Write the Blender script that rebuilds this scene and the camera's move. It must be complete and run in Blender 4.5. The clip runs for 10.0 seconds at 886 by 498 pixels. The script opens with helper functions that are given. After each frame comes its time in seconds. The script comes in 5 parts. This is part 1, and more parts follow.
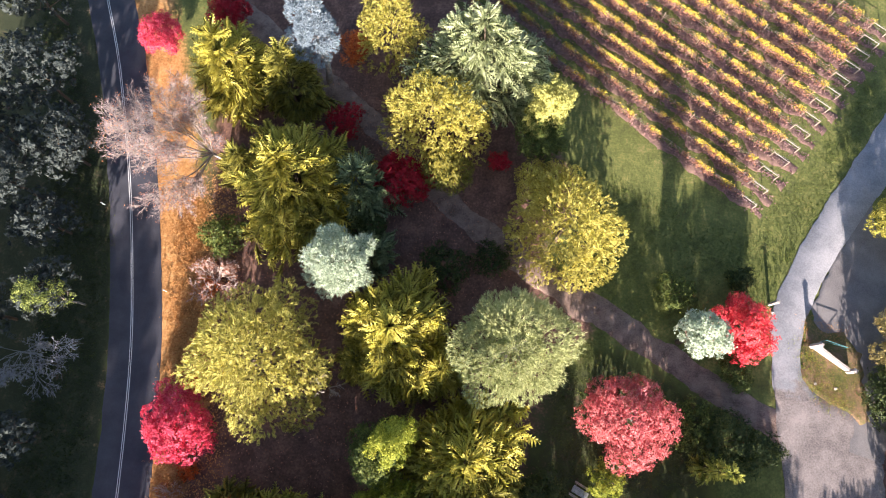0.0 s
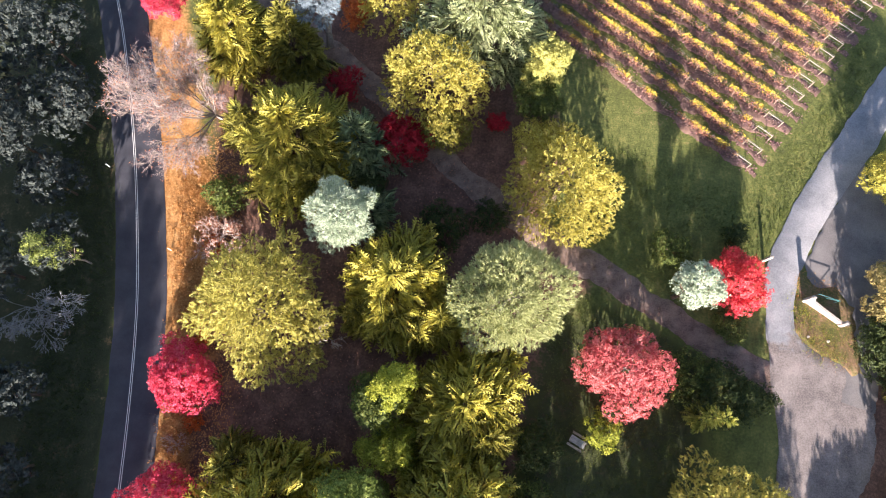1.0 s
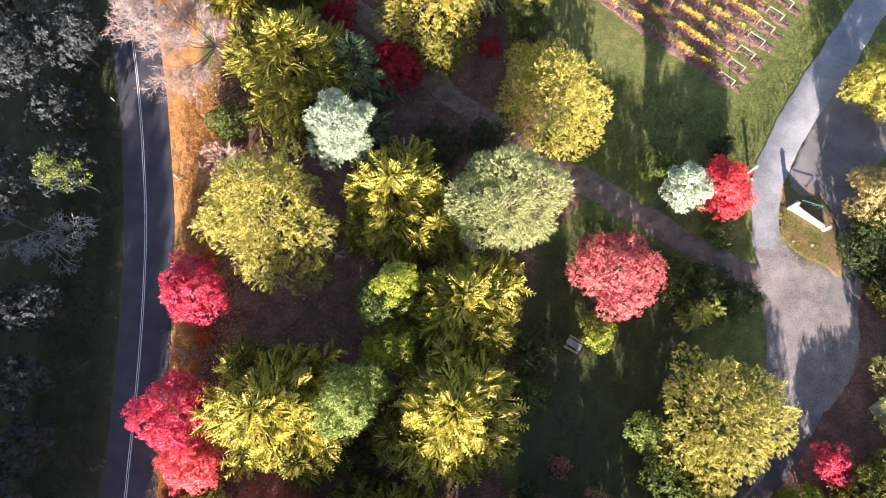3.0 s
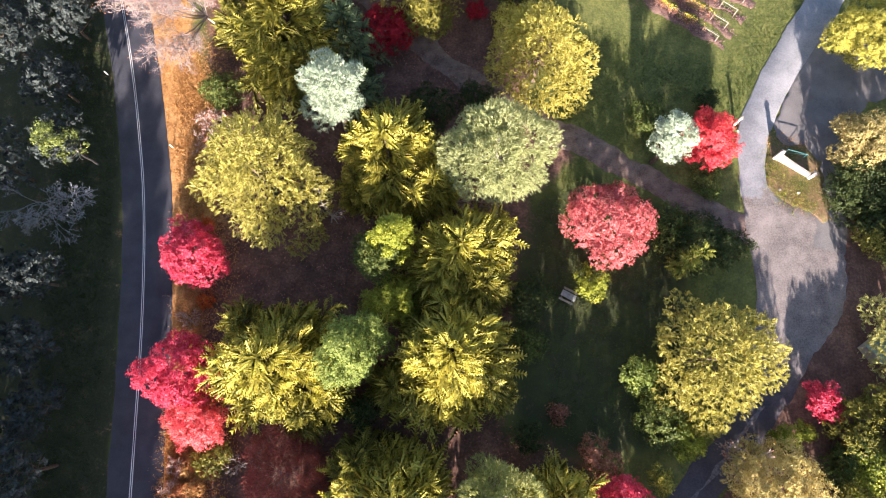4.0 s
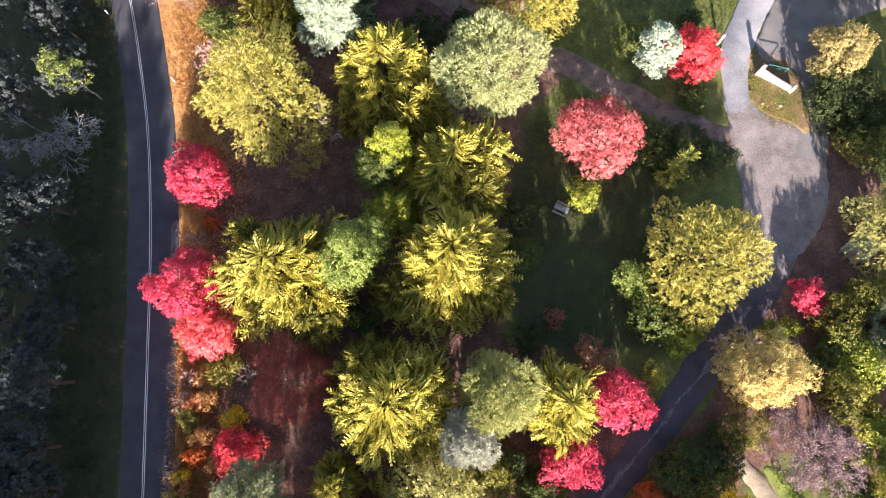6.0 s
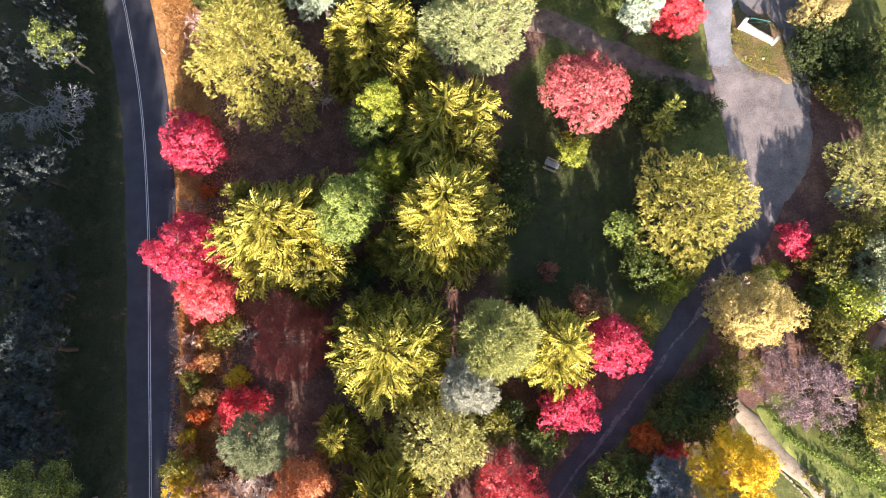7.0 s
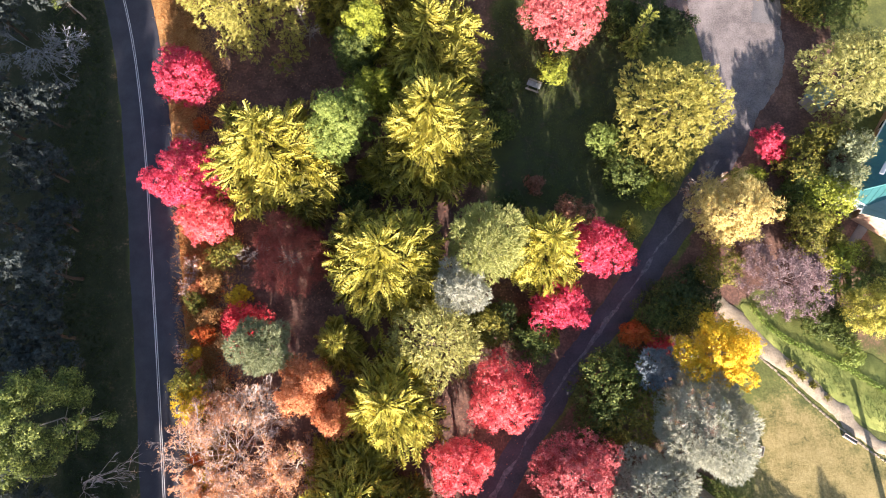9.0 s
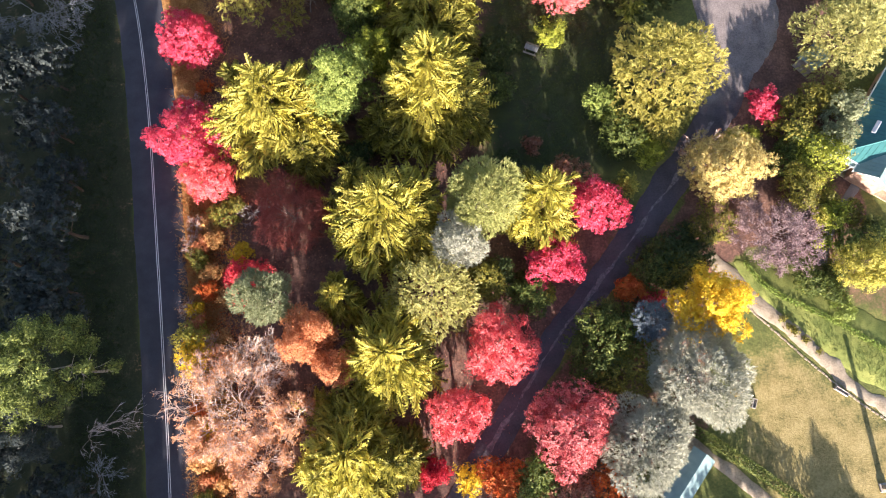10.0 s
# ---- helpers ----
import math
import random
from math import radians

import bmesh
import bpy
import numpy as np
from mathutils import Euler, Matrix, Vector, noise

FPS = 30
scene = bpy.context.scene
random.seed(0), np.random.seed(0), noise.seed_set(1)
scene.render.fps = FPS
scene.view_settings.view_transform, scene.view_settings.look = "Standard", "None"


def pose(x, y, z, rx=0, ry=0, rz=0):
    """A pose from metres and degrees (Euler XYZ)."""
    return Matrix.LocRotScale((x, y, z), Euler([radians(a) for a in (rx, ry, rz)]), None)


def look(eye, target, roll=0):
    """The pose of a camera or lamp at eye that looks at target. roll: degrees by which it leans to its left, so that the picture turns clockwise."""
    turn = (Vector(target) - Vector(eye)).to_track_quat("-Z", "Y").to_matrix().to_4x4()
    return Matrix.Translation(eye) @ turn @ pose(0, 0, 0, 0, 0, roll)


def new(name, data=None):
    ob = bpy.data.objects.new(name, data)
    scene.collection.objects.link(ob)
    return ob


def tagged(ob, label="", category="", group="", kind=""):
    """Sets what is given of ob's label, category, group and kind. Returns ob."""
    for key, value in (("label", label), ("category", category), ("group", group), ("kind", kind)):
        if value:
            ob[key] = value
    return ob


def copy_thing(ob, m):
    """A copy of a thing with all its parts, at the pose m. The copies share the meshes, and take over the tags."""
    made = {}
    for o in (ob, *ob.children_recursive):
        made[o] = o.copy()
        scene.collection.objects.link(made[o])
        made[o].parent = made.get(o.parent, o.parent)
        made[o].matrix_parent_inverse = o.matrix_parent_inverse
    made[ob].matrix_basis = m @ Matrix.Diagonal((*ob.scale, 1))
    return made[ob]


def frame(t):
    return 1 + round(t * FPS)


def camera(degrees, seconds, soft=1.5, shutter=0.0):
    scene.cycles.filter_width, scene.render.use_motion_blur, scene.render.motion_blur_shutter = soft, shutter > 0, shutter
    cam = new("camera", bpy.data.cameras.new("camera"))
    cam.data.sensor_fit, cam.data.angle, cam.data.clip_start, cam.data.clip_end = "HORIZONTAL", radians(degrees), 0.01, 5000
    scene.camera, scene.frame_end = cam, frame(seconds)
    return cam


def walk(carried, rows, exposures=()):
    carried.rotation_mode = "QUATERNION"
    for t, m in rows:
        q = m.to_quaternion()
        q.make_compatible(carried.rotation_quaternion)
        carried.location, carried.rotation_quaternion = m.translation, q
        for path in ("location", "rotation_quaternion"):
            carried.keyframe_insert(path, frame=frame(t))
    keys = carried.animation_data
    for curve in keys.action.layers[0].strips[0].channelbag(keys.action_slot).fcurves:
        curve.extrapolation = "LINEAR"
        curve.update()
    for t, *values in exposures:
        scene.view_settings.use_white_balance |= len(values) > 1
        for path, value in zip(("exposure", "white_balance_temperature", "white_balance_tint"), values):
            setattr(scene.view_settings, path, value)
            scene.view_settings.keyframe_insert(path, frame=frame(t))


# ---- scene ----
cam = camera(73.6, 10.0, 1.05)
PATH = [
    (0, (-0.752, 3.025, 73.498), (-0.779, 3.543, 71.567), 1.0),
    (0.5, (-0.519, 0.529, 73.52), (-0.547, 1.041, 71.587), 0.9),
    (1, (-0.344, -2.014, 73.539), (-0.371, -1.507, 71.604), 0.7),
    (1.5, (-0.225, -4.528, 73.581), (-0.252, -4.027, 71.645), 0.6),
    (2, (-0.141, -7.034, 73.626), (-0.168, -6.539, 71.689), 0.5),
    (2.5, (0.004, -9.606, 73.687), (-0.021, -9.114, 71.748), 0.2),
    (4, (0.394, -17.465, 73.793), (0.389, -16.982, 71.852), -0.4),
    (4.5, (0.429, -20.109, 73.833), (0.426, -19.628, 71.891), -0.6),
    (5, (0.392, -22.729, 73.869), (0.393, -22.252, 71.927), -0.8),
    (5.5, (0.344, -25.35, 73.946), (0.345, -24.876, 72.003), -1.0),
    (7, (0.074, -32.715, 74.241), (0.095, -32.266, 72.292), -0.9),
    (7.5, (0.052, -35.406, 74.28), (0.084, -34.959, 72.331), -0.9),
    (8, (-0.017, -38.117, 74.32), (0.022, -37.672, 72.37), -1.0),
    (8.5, (-0.013, -40.867, 74.374), (0.021, -40.421, 72.424), -1.6),
    (9, (-0.009, -43.605, 74.445), (0.021, -43.159, 72.495), -2.3),
    (9.5, (-0.044, -46.279, 74.524), (-0.018, -45.835, 72.574), -2.8),
    (10, (-0.21, -48.875, 74.545), (-0.185, -48.435, 72.594), -2.9),
]
walk(cam, [(t, look(eye, target, roll)) for t, eye, target, roll in PATH], [(0.0, 2.27, 6380, 19), (5.0, 2.36, 6380, 19), (10.0, 2.33, 6400, 19)])
SUN_UP, SUN, SKY = 15.5, 5.0, 0.069

# ---- light ----
world = bpy.data.worlds.new("sky")
scene.world = world
world.use_nodes = True
sky = world.node_tree.nodes.new("ShaderNodeTexSky")
sky.sky_type = 'NISHITA'
sky.sun_disc = False
sky.sun_elevation = radians(SUN_UP)
sky.sun_rotation = radians(180.0)
back = world.node_tree.nodes["Background"]
back.inputs["Strength"].default_value = SKY
world.node_tree.links.new(sky.outputs["Color"], back.inputs["Color"])
sun_data = bpy.data.lights.new("sun", 'SUN')
sun_data.energy = SUN
sun_data.angle = radians(0.6)
sun_data.color = (1.0, 0.91, 0.79)
sun = new("sun", sun_data)
sun.matrix_world = look((0, -100 * math.cos(radians(SUN_UP)), 100 * math.sin(radians(SUN_UP))), (0, 0, 0))

# ---- materials ----


def material(name, rough=0.8):
    mat = bpy.data.materials.new(name)
    mat.use_nodes = True
    tree = mat.node_tree
    bsdf = tree.nodes["Principled BSDF"]
    bsdf.inputs["Roughness"].default_value = rough
    bsdf.inputs["Specular IOR Level"].default_value = 0.3
    return mat, tree, bsdf


def node(tree, kind, **values):
    n = tree.nodes.new(kind)
    for key, value in values.items():
        n.inputs[key.replace("_", " ")].default_value = value
    return n


def noise_tex(tree, scale, detail=6.0, rough=0.6, where="Object"):
    co = tree.nodes.new("ShaderNodeTexCoord")
    n = node(tree, "ShaderNodeTexNoise", Scale=scale, Detail=detail, Roughness=rough)
    tree.links.new(co.outputs[where], n.inputs["Vector"])
    return n.outputs["Fac"]


def ramp(tree, source, stops):
    n = tree.nodes.new("ShaderNodeValToRGB")
    el = n.color_ramp.elements
    while len(el) < len(stops):
        el.new(0.5)
    for e, (at, c) in zip(el, stops):
        e.position, e.color = at, (*c, 1)
    tree.links.new(source, n.inputs["Fac"])
    return n.outputs["Color"]


def mix(tree, fac, a, b, mode='MIX'):
    n = tree.nodes.new("ShaderNodeMix")
    n.data_type, n.blend_type = 'RGBA', mode
    for sock, v in ((n.inputs[0], fac), (n.inputs[6], a), (n.inputs[7], b)):
        if isinstance(v, (float, int)):
            sock.default_value = v
        elif isinstance(v, tuple):
            sock.default_value = (*v, 1)
        else:
            tree.links.new(v, sock)
    return n.outputs[2]


def maths(tree, op, a, b=0.0, clamp=False):
    n = tree.nodes.new("ShaderNodeMath")
    n.operation, n.use_clamp = op, clamp
    for sock, v in zip(n.inputs, (a, b)):
        if isinstance(v, (float, int)):
            sock.default_value = v
        else:
            tree.links.new(v, sock)
    return n.outputs[0]


def bump(tree, bsdf, height, strength=0.4, distance=0.05):
    n = node(tree, "ShaderNodeBump", Strength=strength, Distance=distance)
    tree.links.new(height, n.inputs["Height"])
    tree.links.new(n.outputs["Normal"], bsdf.inputs["Normal"])


def leaf_material(name, a, b, c, through_light=0.3):
    """Leaves: each one takes a tone between a and c, and patches of the crown lean one way."""
    mat, tree, bsdf = material("leaves_" + name, 0.6)
    bsdf.inputs["Specular IOR Level"].default_value = 0.08 if name == "gumshade" else 0.22
    isl = tree.nodes.new("ShaderNodeNewGeometry").outputs["Random Per Island"]
    patch = noise_tex(tree, 0.55, 3.0)
    both = maths(tree, 'ADD', maths(tree, 'MULTIPLY', isl, 0.62), maths(tree, 'MULTIPLY_ADD', patch, 0.9), True)
    both.node.inputs[1].links[0].from_node.inputs[2].default_value = -0.22
    col = ramp(tree, both, ((0.08, a), (0.5, b), (0.95, c)))
    tree.links.new(col, bsdf.inputs["Base Color"])
    glow = tree.nodes.new("ShaderNodeBsdfTranslucent")
    tree.links.new(col, glow.inputs["Color"])
    ms = tree.nodes.new("ShaderNodeMixShader")
    ms.inputs[0].default_value = through_light
    tree.links.new(bsdf.outputs[0], ms.inputs[1])
    tree.links.new(glow.outputs[0], ms.inputs[2])
    tree.links.new(ms.outputs[0], tree.nodes["Material Output"].inputs["Surface"])
    return mat


LEAF = {name: leaf_material(name, *cols) for name, cols in {
    "gold": ((0.13, 0.14, 0.03), (0.35, 0.32, 0.055), (0.56, 0.50, 0.10)),
    "olive": ((0.07, 0.08, 0.018), (0.16, 0.15, 0.03), (0.30, 0.26, 0.04)),
    "lemon": ((0.15, 0.15, 0.03), (0.38, 0.34, 0.06), (0.54, 0.47, 0.09)),
    "yellow": ((0.19, 0.17, 0.03), (0.50, 0.42, 0.07), (0.67, 0.56, 0.13)),
    "amber": ((0.48, 0.30, 0.015), (0.68, 0.46, 0.025), (0.78, 0.58, 0.06)),
    "cream": ((0.27, 0.19, 0.07), (0.53, 0.42, 0.15), (0.66, 0.55, 0.21)),
    "ochre": ((0.20, 0.16, 0.05), (0.40, 0.32, 0.12), (0.50, 0.41, 0.18)),
    "lime": ((0.10, 0.14, 0.02), (0.24, 0.27, 0.03), (0.42, 0.42, 0.06)),
    "green": ((0.035, 0.055, 0.015), (0.08, 0.11, 0.025), (0.20, 0.22, 0.05)),
    "darkgreen": ((0.02, 0.035, 0.012), (0.045, 0.065, 0.02), (0.10, 0.12, 0.03)),
    "sage": ((0.12, 0.15, 0.07), (0.21, 0.23, 0.12), (0.30, 0.32, 0.19)),
    "bluegreen": ((0.06, 0.10, 0.06), (0.13, 0.19, 0.10), (0.25, 0.30, 0.14)),
    "pale": ((0.22, 0.27, 0.12), (0.36, 0.41, 0.20), (0.50, 0.54, 0.30)),
    "willow": ((0.21, 0.235, 0.085), (0.34, 0.365, 0.16), (0.46, 0.475, 0.23)),
    "frost": ((0.24, 0.31, 0.21), (0.38, 0.45, 0.33), (0.54, 0.60, 0.47)),
    "silver": ((0.31, 0.32, 0.25), (0.38, 0.385, 0.305), (0.44, 0.44, 0.355)),
    "blue": ((0.10, 0.13, 0.15), (0.18, 0.22, 0.25), (0.28, 0.33, 0.36)),
    "red": ((0.34, 0.015, 0.04), (0.66, 0.055, 0.11), (0.78, 0.18, 0.24)),
    "crimson": ((0.16, 0.008, 0.015), (0.38, 0.015, 0.03), (0.55, 0.03, 0.05)),
    "scarlet": ((0.42, 0.02, 0.04), (0.72, 0.06, 0.08), (0.82, 0.19, 0.17)),
    "rose": ((0.46, 0.045, 0.06), (0.76, 0.125, 0.14), (0.85, 0.27, 0.24)),
    "pink": ((0.31, 0.035, 0.04), (0.54, 0.12, 0.125), (0.69, 0.29, 0.27)),
    "darkred": ((0.19, 0.045, 0.036), (0.34, 0.09, 0.068), (0.44, 0.14, 0.11)),
    "celery": ((0.19, 0.21, 0.06), (0.33, 0.345, 0.115), (0.46, 0.46, 0.18)),
    "citron": ((0.17, 0.18, 0.045), (0.38, 0.37, 0.10), (0.53, 0.50, 0.16)),
    "orange": ((0.34, 0.06, 0.015), (0.58, 0.13, 0.03), (0.68, 0.24, 0.06)),
    "copper": ((0.28, 0.09, 0.035), (0.50, 0.18, 0.075), (0.62, 0.30, 0.15)),
    "ice": ((0.11, 0.15, 0.19), (0.20, 0.255, 0.30), (0.36, 0.42, 0.45)),
    "blush": ((0.46, 0.18, 0.075), (0.64, 0.32, 0.16), (0.74, 0.47, 0.29)),
    "heather": ((0.15, 0.09, 0.095), (0.245, 0.165, 0.17), (0.35, 0.26, 0.26)),
    "plum": ((0.12, 0.06, 0.07), (0.24, 0.13, 0.14), (0.40, 0.25, 0.20)),
    "mint": ((0.08, 0.11, 0.025), (0.19, 0.245, 0.055), (0.35, 0.40, 0.10)),
    "fresh": ((0.08, 0.13, 0.02), (0.16, 0.23, 0.04), (0.26, 0.33, 0.07)),
    "straw": ((0.26, 0.12, 0.04), (0.48, 0.25, 0.085), (0.62, 0.38, 0.16)),
    # forest foliage in two tones: sunlight painted into gumlit, shade into the bluer one
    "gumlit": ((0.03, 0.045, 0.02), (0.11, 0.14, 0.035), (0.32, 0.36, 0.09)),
    "gumshade": ((0.035, 0.046, 0.046), (0.059, 0.072, 0.069), (0.096, 0.11, 0.097)),
    "rust": ((0.20, 0.07, 0.04), (0.36, 0.15, 0.09), (0.48, 0.27, 0.19)),
}.items()}


def frond_material(name, base, tip, light):
    """Conifer fronds: older green at the base, this year's growth at the tip."""
    mat, tree, bsdf = material("fronds_" + name, 0.55)
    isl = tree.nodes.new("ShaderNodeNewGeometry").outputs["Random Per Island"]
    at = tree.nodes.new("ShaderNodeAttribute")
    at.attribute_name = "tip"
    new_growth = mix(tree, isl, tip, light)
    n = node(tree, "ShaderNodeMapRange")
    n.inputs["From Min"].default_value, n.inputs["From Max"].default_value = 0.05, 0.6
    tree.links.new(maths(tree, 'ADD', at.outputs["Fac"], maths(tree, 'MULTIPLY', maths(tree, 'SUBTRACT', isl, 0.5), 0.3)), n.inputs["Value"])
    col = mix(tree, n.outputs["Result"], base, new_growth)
    tree.links.new(col, bsdf.inputs["Base Color"])
    glow = tree.nodes.new("ShaderNodeBsdfTranslucent")
    tree.links.new(col, glow.inputs["Color"])
    ms = tree.nodes.new("ShaderNodeMixShader")
    ms.inputs[0].default_value = 0.44
    tree.links.new(bsdf.outputs[0], ms.inputs[1])
    tree.links.new(glow.outputs[0], ms.inputs[2])
    tree.links.new(ms.outputs[0], tree.nodes["Material Output"].inputs["Surface"])
    return mat


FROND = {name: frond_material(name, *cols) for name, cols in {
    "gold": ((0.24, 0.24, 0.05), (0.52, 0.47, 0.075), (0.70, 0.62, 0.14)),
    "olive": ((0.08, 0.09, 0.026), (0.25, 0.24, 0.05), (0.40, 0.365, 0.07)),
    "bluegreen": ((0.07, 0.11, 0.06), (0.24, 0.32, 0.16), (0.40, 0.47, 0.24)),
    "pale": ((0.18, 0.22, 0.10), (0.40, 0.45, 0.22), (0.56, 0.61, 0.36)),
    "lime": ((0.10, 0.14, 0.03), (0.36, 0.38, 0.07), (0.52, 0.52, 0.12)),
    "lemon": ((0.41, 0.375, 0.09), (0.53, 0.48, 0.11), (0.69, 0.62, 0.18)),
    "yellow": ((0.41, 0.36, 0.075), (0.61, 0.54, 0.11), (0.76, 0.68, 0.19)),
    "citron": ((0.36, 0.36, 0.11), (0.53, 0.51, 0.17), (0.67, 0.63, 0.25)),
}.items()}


def bark_material(name, a, b):
    mat, tree, bsdf = material("bark_" + name, 0.9)
    f = noise_tex(tree, 3.0, 8.0)
    tree.links.new(ramp(tree, f, ((0.3, a), (0.7, b))), bsdf.inputs["Base Color"])
    bump(tree, bsdf, noise_tex(tree, 14.0), 0.5)
    return mat


BARK = {
    "brown": bark_material("brown", (0.05, 0.035, 0.025), (0.14, 0.10, 0.07)),
    "grey": bark_material("grey", (0.20, 0.17, 0.15), (0.40, 0.35, 0.31)),
    "pale": bark_material("pale", (0.30, 0.25, 0.23), (0.52, 0.45, 0.41)),
    "bleached": bark_material("bleached", (0.25, 0.20, 0.175), (0.46, 0.39, 0.345)),
    "mauve": bark_material("mauve", (0.17, 0.125, 0.125), (0.31, 0.24, 0.24)),
    "copper": bark_material("copper", (0.38, 0.29, 0.25), (0.62, 0.51, 0.45)),
    "frosted": bark_material("frosted", (0.20, 0.21, 0.23), (0.34, 0.35, 0.37)),
}


def plain(name, a, b, scale=2.0, rough=0.7, metal=0.0, relief=0.0, fine=25.0):
    mat, tree, bsdf = material(name, rough)
    bsdf.inputs["Metallic"].default_value = metal
    big = noise_tex(tree, scale, 6.0)
    small = noise_tex(tree, fine, 4.0)
    f = maths(tree, 'ADD', maths(tree, 'MULTIPLY', big, 0.6), maths(tree, 'MULTIPLY', small, 0.4))
    tree.links.new(ramp(tree, f, ((0.37, a), (0.63, b))), bsdf.inputs["Base Color"])
    if relief:
        bump(tree, bsdf, small, relief)
    return mat


def drive_material():
    """Drive asphalt: bleached by the gate, worn brown on the forecourt, dark further down; the changes are ragged."""
    mat, tree, bsdf = material("drive_asphalt", 0.9)
    big, small = noise_tex(tree, 0.3, 6.0), noise_tex(tree, 5.0, 4.0)
    f = maths(tree, 'ADD', maths(tree, 'MULTIPLY', big, 0.6), maths(tree, 'MULTIPLY', small, 0.4))
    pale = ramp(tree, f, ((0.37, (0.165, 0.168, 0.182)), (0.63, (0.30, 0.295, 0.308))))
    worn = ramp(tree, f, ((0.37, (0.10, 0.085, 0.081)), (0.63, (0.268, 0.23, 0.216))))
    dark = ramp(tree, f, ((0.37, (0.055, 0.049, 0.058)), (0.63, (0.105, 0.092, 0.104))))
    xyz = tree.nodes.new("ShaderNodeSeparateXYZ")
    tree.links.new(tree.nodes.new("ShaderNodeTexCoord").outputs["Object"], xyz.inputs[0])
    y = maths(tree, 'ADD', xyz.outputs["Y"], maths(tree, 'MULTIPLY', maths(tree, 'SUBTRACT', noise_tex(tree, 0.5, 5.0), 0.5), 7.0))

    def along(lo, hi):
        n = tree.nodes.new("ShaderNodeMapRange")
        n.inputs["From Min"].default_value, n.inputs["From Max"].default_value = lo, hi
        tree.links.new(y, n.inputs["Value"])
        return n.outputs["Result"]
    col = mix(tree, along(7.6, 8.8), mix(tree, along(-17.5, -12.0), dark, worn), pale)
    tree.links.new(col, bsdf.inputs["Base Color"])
    bump(tree, bsdf, small, 0.4)
    return mat


ASPHALT = plain("asphalt", (0.036, 0.037, 0.048), (0.062, 0.062, 0.076), 0.35, 0.85, 0.0, 0.3, 12.0)
LINE_PAINT = plain("line_paint", (0.55, 0.55, 0.54), (0.80, 0.80, 0.78), 1.5, 0.6)
DRIVE = drive_material()
WORN = plain("worn_drive_strip", (0.07, 0.062, 0.07), (0.24, 0.215, 0.22), 1.6, 0.9, 0.0, 0.3, 5.0)
APRON = plain("dark_gravel", (0.11, 0.10, 0.10), (0.20, 0.185, 0.18), 0.25, 0.95, 0.0, 0.5, 7.0)
TRACK = plain("packed_dirt", (0.095, 0.062, 0.05), (0.27, 0.19, 0.155), 0.7, 0.95, 0.0, 0.5, 6.0)
SAND_PATH = plain("sandy_stone_path", (0.19, 0.15, 0.10), (0.41, 0.335, 0.245), 0.9, 0.9, 0.0, 0.5, 5.0)
WHITE_WALL = plain("white_rendered_wall", (0.31, 0.262, 0.235), (0.45, 0.39, 0.355), 1.2, 0.8)
TEAL = plain("teal_painted_iron", (0.03, 0.12, 0.12), (0.05, 0.17, 0.165), 0.6, 0.42, 0.0, 0.0, 9.0)
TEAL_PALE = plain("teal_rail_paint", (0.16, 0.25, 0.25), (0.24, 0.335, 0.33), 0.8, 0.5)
MINT_ROOF = plain("pale_mint_iron", (0.145, 0.225, 0.205), (0.215, 0.30, 0.28), 0.6, 0.45, 0.0, 0.0, 9.0)
WHITE_TRIM = plain("white_trim_paint", (0.70, 0.69, 0.66), (0.82, 0.81, 0.79), 2.0, 0.55)
TIMBER = plain("weathered_timber", (0.20, 0.16, 0.12), (0.38, 0.32, 0.26), 2.0, 0.85, 0.0, 0.3)
STONE = plain("pale_stone", (0.24, 0.21, 0.18), (0.43, 0.39, 0.345), 1.3, 0.9, 0.0, 0.6, 6.0)
BRICK = plain("warm_brick", (0.30, 0.17, 0.11), (0.46, 0.30, 0.22), 1.5, 0.85, 0.0, 0.3)
WIRE = plain("galvanised_wire", (0.35, 0.35, 0.36), (0.5, 0.5, 0.5), 3.0, 0.4, 0.8)
DARK_TIMBER = plain("dark_vine_wood", (0.07, 0.045, 0.03), (0.15, 0.10, 0.07), 3.0, 0.9)
GLASS_WHITE = plain("skylight_dome", (0.70, 0.68, 0.67), (0.82, 0.80, 0.79), 2.0, 0.25)


